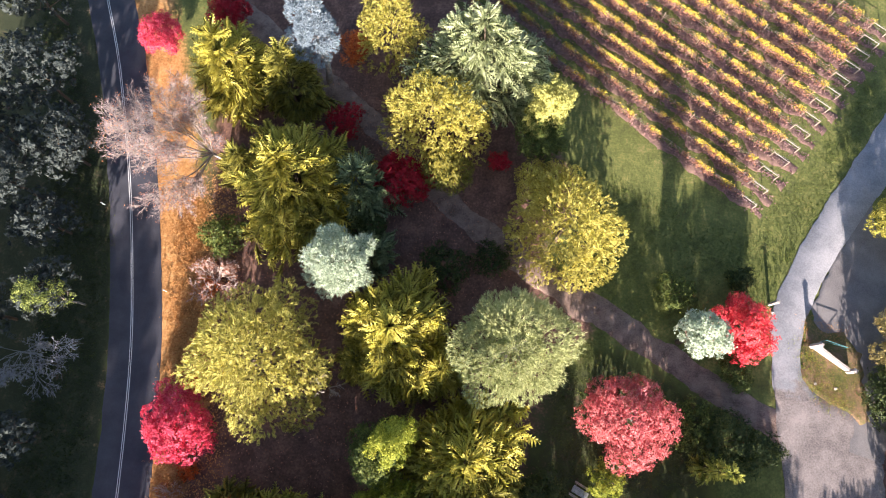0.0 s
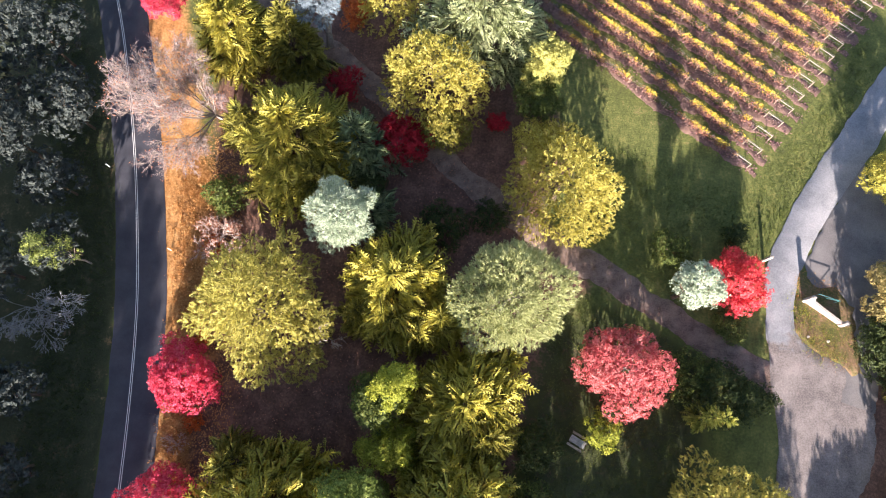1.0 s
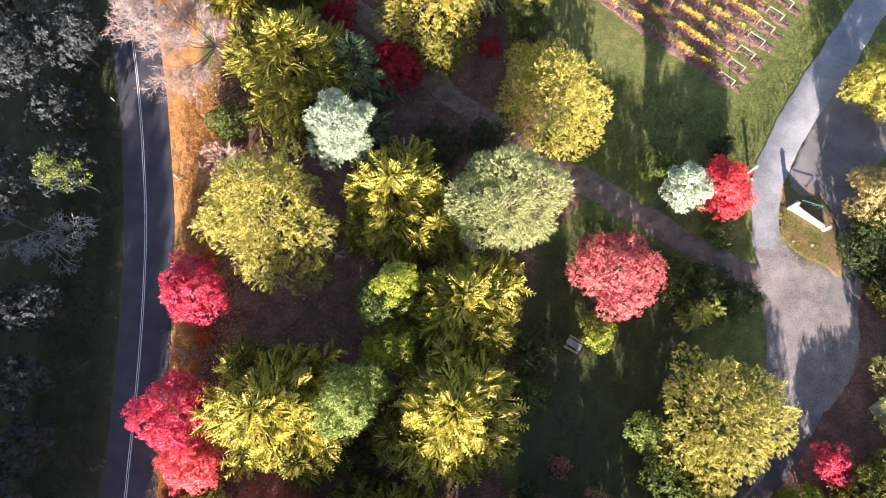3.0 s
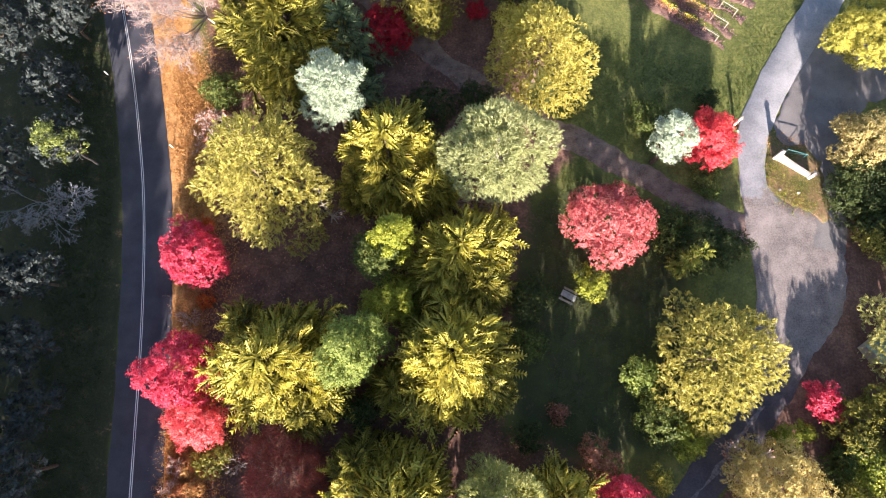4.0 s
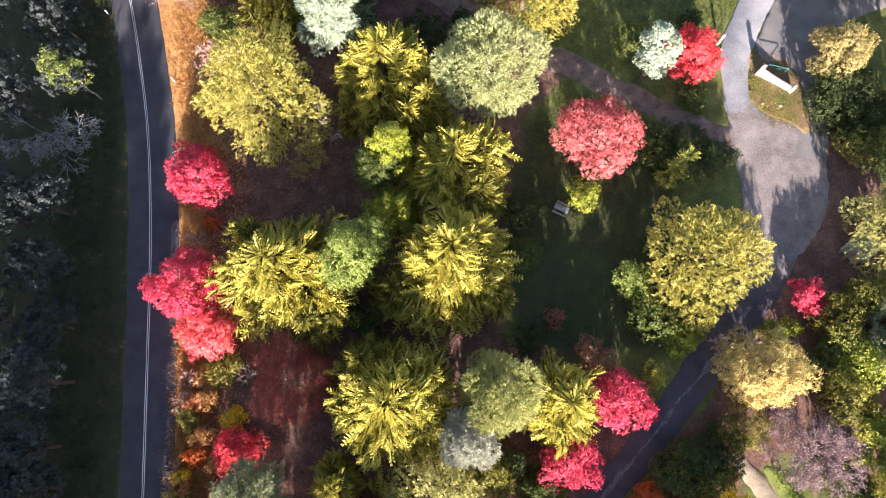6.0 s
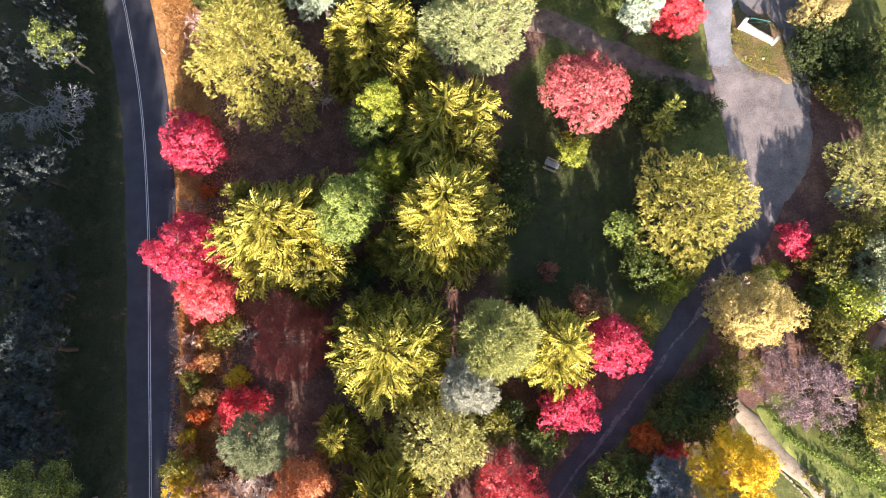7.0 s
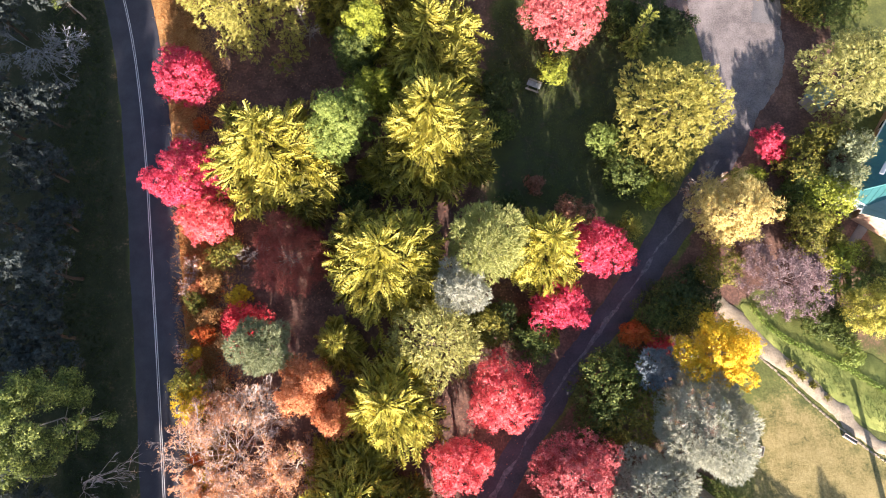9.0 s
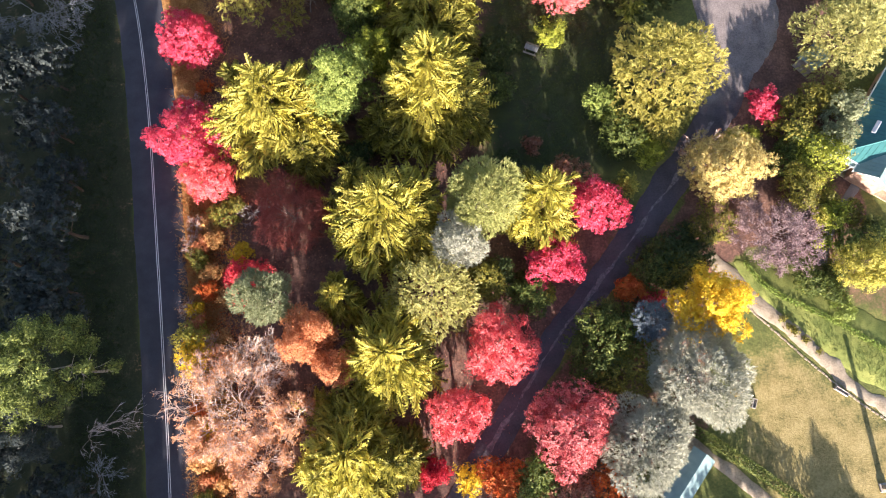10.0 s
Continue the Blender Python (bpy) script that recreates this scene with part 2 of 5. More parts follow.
def ground_material():
    """Grass, leaf litter, orange fallen leaves, dry lawn, painted shade: weights stored on the sheet, broken up by
    noise.
    """
    mat, tree, bsdf = material("ground_cover", 0.95)
    fine, mid, big = noise_tex(tree, 3.2, 8.0, 0.7), noise_tex(tree, 0.45, 6.0), noise_tex(tree, 0.07, 4.0)

    def weight(name):
        a = tree.nodes.new("ShaderNodeAttribute")
        a.attribute_name = name
        w = maths(tree, 'ADD', a.outputs["Fac"], maths(tree, 'MULTIPLY', maths(tree, 'SUBTRACT', mid, 0.5), 0.9))
        w = maths(tree, 'ADD', w, maths(tree, 'MULTIPLY', maths(tree, 'SUBTRACT', fine, 0.5), 0.7))
        n = tree.nodes.new("ShaderNodeMapRange")
        n.interpolation_type = 'SMOOTHSTEP'
        n.inputs["From Min"].default_value, n.inputs["From Max"].default_value = 0.25, 0.75
        tree.links.new(w, n.inputs["Value"])
        return n.outputs["Result"]
    patchy = maths(tree, 'ADD', maths(tree, 'MULTIPLY', fine, 0.5), maths(tree, 'MULTIPLY', mid, 0.5))
    grass = ramp(tree, patchy, ((0.38, (0.04, 0.055, 0.016)), (0.5, (0.095, 0.12, 0.028)), (0.62, (0.21, 0.20, 0.06))))
    grass = mix(tree, maths(tree, 'MULTIPLY', big, 0.5), grass, (0.17, 0.155, 0.05))
    litter = ramp(tree, patchy, ((0.36, (0.065, 0.035, 0.028)), (0.5, (0.14, 0.075, 0.058)), (0.64, (0.27, 0.15, 0.105))))
    orange = ramp(tree, patchy, ((0.36, (0.17, 0.08, 0.03)), (0.48, (0.39, 0.185, 0.06)), (0.64, (0.58, 0.34, 0.14))))
    dry = ramp(tree, patchy, ((0.36, (0.15, 0.12, 0.045)), (0.5, (0.26, 0.205, 0.08)), (0.64, (0.36, 0.285, 0.125))))
    vine = ramp(tree, patchy, ((0.3, (0.14, 0.075, 0.06)), (0.5, (0.25, 0.135, 0.10)), (0.7, (0.36, 0.21, 0.15))))
    col = mix(tree, weight("dry"), grass, dry)
    # shade put into the colour: a darker, duller grass
    painted_shade = ramp(tree, patchy, ((0.3, (0.018, 0.024, 0.011)), (0.5, (0.034, 0.042, 0.018)), (0.7, (0.06, 0.062, 0.028))))
    col = mix(tree, weight("painted_shade"), col, painted_shade)
    col = mix(tree, weight("litter"), col, litter)
    col = mix(tree, weight("vine"), col, vine)
    col = mix(tree, weight("orange"), col, orange)
    tree.links.new(col, bsdf.inputs["Base Color"])
    bump(tree, bsdf, noise_tex(tree, 7.0, 8.0, 0.75), 0.9, 0.12)
    return mat


GROUND = ground_material()

# ---- mesh helpers ----


def mesh_object(name, verts, faces, mat, parent=None, label="", smooth=False):
    """One mesh object from arrays: verts n x 3, faces m x k, all of one size."""
    verts, faces = np.asarray(verts, np.float32), np.asarray(faces, np.int32)
    me = bpy.data.meshes.new(name)
    me.vertices.add(len(verts))
    me.vertices.foreach_set("co", verts.ravel())
    k = faces.shape[1]
    me.loops.add(faces.size)
    me.loops.foreach_set("vertex_index", faces.ravel())
    me.polygons.add(len(faces))
    me.polygons.foreach_set("loop_start", np.arange(0, faces.size, k, dtype=np.int32))
    me.polygons.foreach_set("loop_total", np.full(len(faces), k, np.int32))
    if smooth:
        me.polygons.foreach_set("use_smooth", np.ones(len(faces), bool))
    me.update(calc_edges=True)
    me.validate()
    me.materials.append(mat)
    ob = new(name, me)
    if parent:
        ob.parent = parent
    if label:
        ob["label"] = label
    return ob


def part(name, bm, mat, parent=None, label=""):
    me = bpy.data.meshes.new(name)
    bmesh.ops.recalc_face_normals(bm, faces=bm.faces)
    bm.to_mesh(me)
    bm.free()
    me.materials.append(mat)
    ob = new(name, me)
    if parent:
        ob.parent = parent
    if label:
        ob["label"] = label
    return ob


def box(bm, m, sx, sy, sz, bevel=0.0):
    """A box on its base, at the pose m; worn edges by bevel."""
    out = bmesh.ops.create_cube(bm, size=1.0, matrix=m @ Matrix.Diagonal((sx, sy, sz, 1)) @ Matrix.Translation((0, 0, 0.5)))
    if bevel:
        edges = list({e for v in out["verts"] for e in v.link_edges})
        bmesh.ops.bevel(bm, geom=edges, offset=bevel, segments=1, affect='EDGES')


def unit(v):
    return v / np.maximum(np.linalg.norm(v, axis=-1, keepdims=True), 1e-9)


def tubes(a, b, ra, rb, sides=5):
    """Tapered tubes from points a to b (n x 3), as one set of verts and quads."""
    a, b = np.asarray(a, float), np.asarray(b, float)
    d = unit(b - a)
    h = np.where(np.abs(d[:, 2:3]) > 0.9, np.array([[1.0, 0, 0]]), np.array([[0, 0, 1.0]]))
    u = unit(np.cross(d, h))
    v = np.cross(d, u)
    ang = np.arange(sides) * 2 * math.pi / sides
    ring = np.cos(ang)[None, :, None] * u[:, None, :] + np.sin(ang)[None, :, None] * v[:, None, :]
    va = a[:, None, :] + ring * np.asarray(ra, float)[:, None, None]
    vb = b[:, None, :] + ring * np.asarray(rb, float)[:, None, None]
    verts = np.concatenate([va, vb], 1).reshape(-1, 3)
    i = np.arange(sides)
    j = (i + 1) % sides
    quad = np.stack([i, j, j + sides, i + sides], 1)
    faces = (quad[None] + (np.arange(len(a)) * 2 * sides)[:, None, None]).reshape(-1, 4)
    return verts, faces


def spline(points, step=1.0):
    """A smooth line through points of any width, sampled about every step metres."""
    p = np.asarray(points, float)
    p = np.concatenate([[2 * p[0] - p[1]], p, [2 * p[-1] - p[-2]]])
    out = []
    for k in range(1, len(p) - 2):
        n = max(2, int(np.linalg.norm(p[k + 1, :2] - p[k, :2]) / step))
        t = np.linspace(0, 1, n, endpoint=False)[:, None]
        out.append(0.5 * (2 * p[k] + (p[k + 1] - p[k - 1]) * t + (2 * p[k - 1] - 5 * p[k] + 4 * p[k + 1] - p[k + 2]) * t ** 2
                          + (3 * p[k] - p[k - 1] - 3 * p[k + 1] + p[k + 2]) * t ** 3))
    return np.concatenate(out + [p[-2:-1]])


def ribbon(name, line, z, mat, label, category, rough_edge=0.12, seed=1, drop=0.06, skirt=0.1, kind="structure"):
    """A strip of paving along (x, y, width) points, with ragged edges that drop to the ground."""
    rng = np.random.default_rng(seed)
    s = spline(line, 0.6)
    tang = unit(np.gradient(s[:, :2], axis=0))
    side = np.stack([-tang[:, 1], tang[:, 0]], 1)
    n = len(s)

    def wander():
        w = np.convolve(rng.normal(size=n + 8), np.ones(4) / 2, "same")[4:-4]
        return w * rough_edge
    l = s[:, :2] + side * (s[:, 2:3] / 2 + wander()[:, None])
    r = s[:, :2] - side * (s[:, 2:3] / 2 + wander()[:, None])
    lo, ro = l + side * skirt, r - side * skirt
    rows = []
    for pts, h in ((lo, z - drop), (l, z), (l * 0.5 + r * 0.5, z + 0.02), (r, z), (ro, z - drop)):
        rows.append(np.concatenate([pts, np.full((n, 1), h)], 1))
    verts = np.stack(rows, 1).reshape(-1, 3)
    i, k = np.meshgrid(np.arange(n - 1), np.arange(4), indexing="ij")
    a = (i * 5 + k).ravel()
    faces = np.stack([a, a + 5, a + 6, a + 1], 1)
    return tagged(mesh_object(name, verts, faces, mat), label, category, kind=kind)


def patch(name, outline, z, mat, label, category, dome=0.0, kind="structure", ragged=0.055):
    """A flat or domed area inside an outline: rings that shrink towards the middle."""
    s = spline(list(outline) + [outline[0]], 0.7)[:-1]
    mid = s.mean(0)
    s = mid + (s - mid) * (1 + np.random.default_rng(len(s)).normal(0, ragged, (len(s), 1)))
    n, rings = len(s), 6
    verts = []
    for k in range(rings):
        f = 1 - k / rings
        q = mid + (s - mid) * f
        h = z + dome * (1 - f ** 2) if k else -0.03
        verts.append(np.concatenate([q, np.full((n, 1), h)], 1))
        if k == 0:
            verts.append(np.concatenate([mid + (s - mid) * 0.985, np.full((n, 1), z)], 1))
    verts.append(np.array([[*mid, z + dome]]))
    verts = np.concatenate(verts)
    tri = []
    for k in range(rings):
        i = np.arange(n)
        a, b = k * n + i, k * n + (i + 1) % n
        tri += [np.stack([a, b, b + n], 1), np.stack([a, b + n, a + n], 1)]
    i = np.arange(n)
    tri.append(np.stack([rings * n + i, rings * n + (i + 1) % n, np.full(n, (rings + 1) * n)], 1))
    return tagged(mesh_object(name, verts, np.concatenate(tri), mat), label, category, kind=kind)

# ---- ground ----


ROAD_LINE = [(-84, 150, 6.4), (-66, 90, 6.4), (-52.6, 56.5, 6.4), (-48.2, 44.5, 6.4), (-43.6, 28.6, 6.4), (-40.6, 15.5, 6.4), (-38.8, 5.5, 6.4),
             (-37.3, -8.6, 6.4), (-36.3, -25, 6.4), (-35.3, -43, 6.4), (-34.6, -58.5, 6.4), (-34.6, -72, 6.4), (-37, -84, 6.4), (-45, -99, 6.4), (-64, -122, 6.4), (-110, -160, 6.4)]


def inside(poly, x, y):
    hit = np.zeros(x.shape, bool)
    for (x0, y0), (x1, y1) in zip(poly, poly[1:] + poly[:1]):
        if y0 != y1:
            hit ^= ((y0 > y) != (y1 > y)) & (x < (x1 - x0) * (y - y0) / (y1 - y0) + x0)
    return hit.astype(float)


def blur(a, n):
    k = np.ones(n) / n
    a = np.apply_along_axis(lambda r: np.convolve(r, k, "same"), 0, a)
    return np.apply_along_axis(lambda r: np.convolve(r, k, "same"), 1, a)


def build_ground():
    far = np.array([120, 160, 220, 320, 500, 900, 1600, 3000.0])
    gx = np.concatenate([-far[::-1], np.arange(-90, 80.1, 0.8), far])
    gy = np.concatenate([-far[::-1], np.arange(-95, 90.1, 0.8), far])
    x, y = np.meshgrid(gx, gy, indexing="ij")
    rng = np.random.default_rng(3)
    h = blur(rng.normal(size=x.shape), 5) * 0.12
    h += blur(rng.normal(size=x.shape), 13) * 0.2
    z = np.clip(h, -0.25, 0.1) * 0.35 - 0.06
    z[(np.abs(x) > 100) | (np.abs(y) > 100)] = -0.1
    n, m = x.shape
    i, j = np.meshgrid(np.arange(n - 1), np.arange(m - 1), indexing="ij")
    a = (i * m + j).ravel()
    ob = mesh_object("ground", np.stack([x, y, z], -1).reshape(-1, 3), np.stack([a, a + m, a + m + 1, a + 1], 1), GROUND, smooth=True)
    wood = [(-36, 75), (-33, 30), (-32, -80), (-5, -85), (10, -50), (24, -31), (14, -24), (6, -22), (8, -6), (11, 8), (18, 14), (10, 23), (16, 31), (9, 44), (-4, 62)]
    south = [(33, -60), (36, -50), (40, -47), (52, -58), (70, -70), (60, -90), (40, -80)]
    vines = [(6, 46), (37, 29.5), (40, 29.5), (62, 62), (60, 90), (0, 90), (0, 60)]
    line = spline(ROAD_LINE, 1.0)
    off = x - np.interp(y, line[::-1, 1], line[::-1, 0])
    litter = blur(inside(wood, x, y), 5) * 0.95 + 0.12 * (off < -2) + 0.1
    litter += 0.12 * blur(inside([(7, 8), (16, 10), (19, -4), (17, -24), (6, -24)], x, y), 5) + 0.75 * inside([(46, 6), (58, 6), (58, -8), (44, -12)], x, y)
    litter += 0.5 * inside([(30, -30), (36, -38), (30, -58), (4, -70), (0, -63), (24, -38)], x, y)
    litter += 0.4 * inside([(46, -35), (54, -32), (62, -50), (50, -44)], x, y) + 0.75 * inside([(40, -16), (47, -8), (58, -6), (56, -34), (48, -37), (40, -36), (36, -38), (30, -33), (36, -24)], x, y)
    orange = ((off > 2.7) & (off < np.where(y > 0, 10.5, 7.5)) & (y > -75)) * np.clip((y + 100) / 60, 0.3, 1.0)
    orange = blur(orange * np.clip(1.5 - off / 11.0, 0.3, 1), 5) + 0.22 * ((off < -2.6) & (off > -3.6))
    # shade is painted left of the road and on the lawn between trees
    for key, w in (("litter", litter), ("painted_shade", blur(1.0 * (off < -2.6), 3) + 0.62 * blur(inside([(8, 6), (20, 12), (33, 6), (30, -24), (8, -26)], x, y), 5)), ("orange", orange), ("dry", 0.74 * blur(inside(south, x, y), 9)), ("vine", blur(inside(vines, x, y), 3) * 0.22)):
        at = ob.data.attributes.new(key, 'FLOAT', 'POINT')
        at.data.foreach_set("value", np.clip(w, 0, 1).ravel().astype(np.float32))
    return tagged(ob, "shaded grass with brown leaf litter and orange fallen leaves", "ground", kind="structure")


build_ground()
road = ribbon("road", [(x + 0.42, y + 0.1, 6.3) for x, y, _ in ROAD_LINE], 0.02, ASPHALT, "dark blue-grey asphalt country road with ragged edges", "road", 0.05)
for shift in (-0.11, 0.11):
    s = spline(ROAD_LINE, 1.0)
    side = unit(np.gradient(s[:, :2], axis=0))
    q = s[:, :2] + np.stack([-side[:, 1], side[:, 0]], 1) * shift
    ribbon("road_line", [(a, b, 0.075) for a, b in q[::6]], 0.048, LINE_PAINT, "thin white painted line along the middle of the road", "road marking", 0.006, drop=0.004, skirt=0.005)
ribbon("dirt_track", [(-40, 62, 3.2), (-21.1, 46.8, 3.2), (-14.2, 41.2, 2.8), (-1, 29, 2.9), (6.6, 23, 3.0), (14, 18.2, 3.1), (24.5, 12.2, 3.2), (31.3, 8.0, 3.1), (38, 4.4, 3.2), (41, 2.6, 3.4)],
       0.0, TRACK, "packed brown dirt track crossing the shaded lawn", "track", 0.2, seed=4)
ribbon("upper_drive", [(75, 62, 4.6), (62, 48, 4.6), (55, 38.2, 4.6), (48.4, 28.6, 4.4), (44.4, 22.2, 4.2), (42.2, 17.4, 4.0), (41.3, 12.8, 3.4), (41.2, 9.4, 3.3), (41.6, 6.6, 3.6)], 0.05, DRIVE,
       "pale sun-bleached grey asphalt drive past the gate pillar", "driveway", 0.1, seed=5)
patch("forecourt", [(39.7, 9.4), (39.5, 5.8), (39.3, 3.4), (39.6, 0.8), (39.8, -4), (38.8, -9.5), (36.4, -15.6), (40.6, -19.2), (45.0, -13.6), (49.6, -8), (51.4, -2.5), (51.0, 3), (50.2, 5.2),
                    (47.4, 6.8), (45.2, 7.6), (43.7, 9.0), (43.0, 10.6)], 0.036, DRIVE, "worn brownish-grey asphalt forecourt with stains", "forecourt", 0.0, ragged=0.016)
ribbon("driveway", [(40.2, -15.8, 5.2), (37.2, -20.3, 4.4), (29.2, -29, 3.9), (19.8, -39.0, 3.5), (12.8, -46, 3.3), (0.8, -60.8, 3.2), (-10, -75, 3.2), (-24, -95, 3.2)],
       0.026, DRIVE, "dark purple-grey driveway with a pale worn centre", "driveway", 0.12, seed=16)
ribbon("worn_strip", [(39.0, -18.6, 0.5), (33.5, -24.6, 0.35), (29.2, -29, 0.55), (24, -34.6, 0.3), (19.8, -39.0, 0.5), (12.8, -46, 0.3), (3, -58, 0.4)], 0.05, WORN,
       "pale worn strip along the middle of the drive", "worn strip", 0.16, 17, 0.004, skirt=0.01)
ribbon("side_lane", [(110, 40, 7), (75, 30, 7.5), (64, 27.5, 8), (56, 25, 8.5), (51.9, 17.5, 5.2), (51.2, 9, 4.4), (49, 1, 5)], 0.028, APRON,
       "dark gravel lane in shade beside the entrance island", "lane", 0.25, seed=6)
patch("gravel_corner", [(44.6, 17.6), (46.6, 21.8), (49.6, 26.6), (53.5, 32.5), (54.5, 29), (53, 20), (51, 13), (45.5, 13)], 0.02, APRON, "grey loose gravel between the two lanes", "gravel")

# ---- trees ----
COUNT = [0]


def stand(name, x, y, label, category="tree", group=""):
    """The empty at the foot of a tree or shrub."""
    ob = new(name)
    ob.empty_display_size = 0.3
    ob.location = (x, y, -0.05)
    COUNT[0] += 1
    return tagged(ob, label, category, group), np.random.default_rng(100 + COUNT[0])


def leaf_quads(at, way, length, width, rng, fold=0.25, facing=None):
    """Pointed leaves, one quad each, from points along ways; their faces turn to facing, where that is given."""
    n = len(at)
    l = length * rng.uniform(0.65, 1.25, (n, 1))
    v = unit(np.cross(way, rng.normal(size=(n, 3)) if facing is None else facing + rng.normal(0, 0.3, (n, 3))))
    up = np.cross(v, way)
    w = width * rng.uniform(0.7, 1.2, (n, 1)) * 0.5
    mid = at + way * l * 0.5
    verts = np.stack([at, mid + v * w + up * w * fold, at + way * l, mid - v * w + up * w * fold], 1).reshape(-1, 3)
    return verts, np.arange(4 * n).reshape(-1, 4)


def leaf_tris(at, way, length, width, rng, facing):
    """Small leaves, one pointed triangle each."""
    n = len(at)
    l = length * rng.uniform(0.65, 1.3, (n, 1))
    v = unit(np.cross(way, facing + rng.normal(0, 0.3, (n, 3)))) * width * rng.uniform(0.35, 0.62, (n, 1))
    return np.stack([at + v, at + way * l, at - v], 1).reshape(-1, 3), np.arange(3 * n).reshape(-1, 3)


def lobes(r, z0, z1, n, rng, size=(0.26, 0.42), spread=0.68):
    """Centres and radii of the foliage masses of a rounded crown."""
    d = unit(rng.normal(size=(n * 3, 3)) + np.array([0, 0, 0.25]))
    d = d[d[:, 2] > -0.7][:n]
    half = (z1 - z0) / 2
    rad = r * rng.uniform(*size, len(d))
    f = rng.uniform(0.62, 1.1, (len(d), 1)) * spread
    c = d * f * np.array([r, r, half]) + np.array([0, 0, (z0 + z1) / 2])
    ang = np.arctan2(c[:, 1], c[:, 0])
    ph = rng.uniform(0, 6.3, 3)
    c[:, :2] *= (1 + 0.13 * np.sin(2 * ang + ph[0]) + 0.10 * np.sin(3 * ang + ph[1]) + 0.05 * np.sin(5 * ang + ph[2]))[:, None]
    return np.concatenate([c, [[0, 0, (z0 + z1) / 2]]]), np.append(rad, r * 0.5), (z0 + z1) / 2


def on_lobes(c, rad, middle, n, rng, squash=0.8):
    """Points and outward ways on the surface of the foliage masses, none buried in another mass."""
    m = n * 4
    k = rng.choice(len(c), m, p=rad ** 2 / (rad ** 2).sum())
    d = unit(rng.normal(size=(m, 3)) + np.array([0, 0, 0.35]))
    p = c[k] + d * rad[k][:, None] * np.array([1, 1, squash]) * rng.uniform(0.76, 1.12, (m, 1))
    keep = np.ones(len(p), bool)
    for q, s in zip(c, rad):
        keep &= np.linalg.norm((p - q) / np.array([1, 1, squash]), axis=1) > s * 0.74
    p, d = p[keep][:n], d[keep][:n]
    return p, unit(d + 0.5 * unit(p - np.array([0, 0, middle])))


def trunk_of(root, rng, h, r, bark, limbs=9, thick=None, low=0.25):
    """A tapered, slightly bent trunk with limbs that reach into the crown."""
    thick = thick or 0.021 * h + 0.05
    z = np.linspace(0, 0.86 * h, 7)
    bend = np.cumsum(rng.normal(0, 0.012 * h, (7, 2)), 0) - rng.normal(0, 0.012 * h, 2) * 0
    line = np.column_stack([bend - bend[0], z])
    rad = thick * np.linspace(1.25, 0.2, 7) ** 1.0
    a, b, ra, rb = [line[:-1]], [line[1:]], [rad[:-1]], [rad[1:]]
    for _ in range(limbs):
        s = rng.uniform(low, 0.8)
        k = min(5, int(s * 6))
        start = line[k] + (line[k + 1] - line[k]) * (s * 6 - k)
        ang = rng.uniform(0, 2 * math.pi)
        reach = r * rng.uniform(0.45, 0.8) * (1.1 - 0.5 * s)
        tip = start + np.array([math.cos(ang) * reach, math.sin(ang) * reach, rng.uniform(0.1, 0.5) * reach + 0.05 * h])
        elbow = (start + tip) / 2 + rng.normal(0, 0.08 * reach, 3)
        t = thick * (0.5 - 0.35 * s)
        a += [start[None], elbow[None]]
        b += [elbow[None], tip[None]]
        ra += [np.array([t]), np.array([t * 0.65])]
        rb += [np.array([t * 0.65]), np.array([t * 0.15])]
    v, f = tubes(np.concatenate(a), np.concatenate(b), np.concatenate(ra), np.concatenate(rb), 6)
    return mesh_object("trunk", v, f, BARK[bark], root, smooth=True)


HUE = {"gold": "golden yellow-green", "olive": "dull olive-green", "lemon": "soft lemon-yellow", "yellow": "bright autumn yellow", "amber": "deep golden-yellow", "cream": "pale cream-yellow",
       "ochre": "brownish ochre", "lime": "light yellow-green", "green": "mid green", "darkgreen": "dark green", "sage": "grey-green", "bluegreen": "dark blue-green", "pale": "pale green",
       "willow": "soft pale sage-green", "frost": "frosty pale grey-green", "silver": "silver-grey", "blue": "slate-blue", "red": "bright crimson-pink", "crimson": "deep crimson", "scarlet": "vivid scarlet",
       "rose": "rose-red", "pink": "dusty pink-red", "darkred": "dark wine-red", "orange": "orange-red", "copper": "copper-orange", "rust": "rusty brown", "mauve": "mauve-grey", "gumlit": "sunlit yellow-green", "gumshade": "dark dull blue-green", "ice": "pale icy blue-grey", "straw": "straw-orange", "citron": "pale yellow-green", "mint": "fresh grey-green", "celery": "soft yellow-green"}


def foliage_on(c, rad, mid, area, cover, leaf, k, rng, loose=0.16, lift=0.4):
    """Leaves in tufts over the foliage masses, their faces turned outwards; a few deeper in to close the crown."""
    n = int(area * cover / (0.5 * leaf[0] * leaf[1]) / k)
    p, d = on_lobes(c, rad, mid, n, rng)
    deep = rng.random(len(p)) < 0.1
    p[deep] = p[deep] * np.array([0.8, 0.8, 1]) - np.array([0, 0, 0.4]) * (p[deep, 2:3] > 1.2)
    face = unit(np.repeat(d, k, 0) + rng.normal(0, 0.22, (len(p) * k, 3)))
    at = np.repeat(p, k, 0) + rng.normal(0, loose, face.shape)
    way = unit(unit(np.cross(face, rng.normal(size=face.shape))) + lift * face)
    return leaf_tris(at - way * leaf[0] * 0.4, way, leaf[0], leaf[1], rng, face)


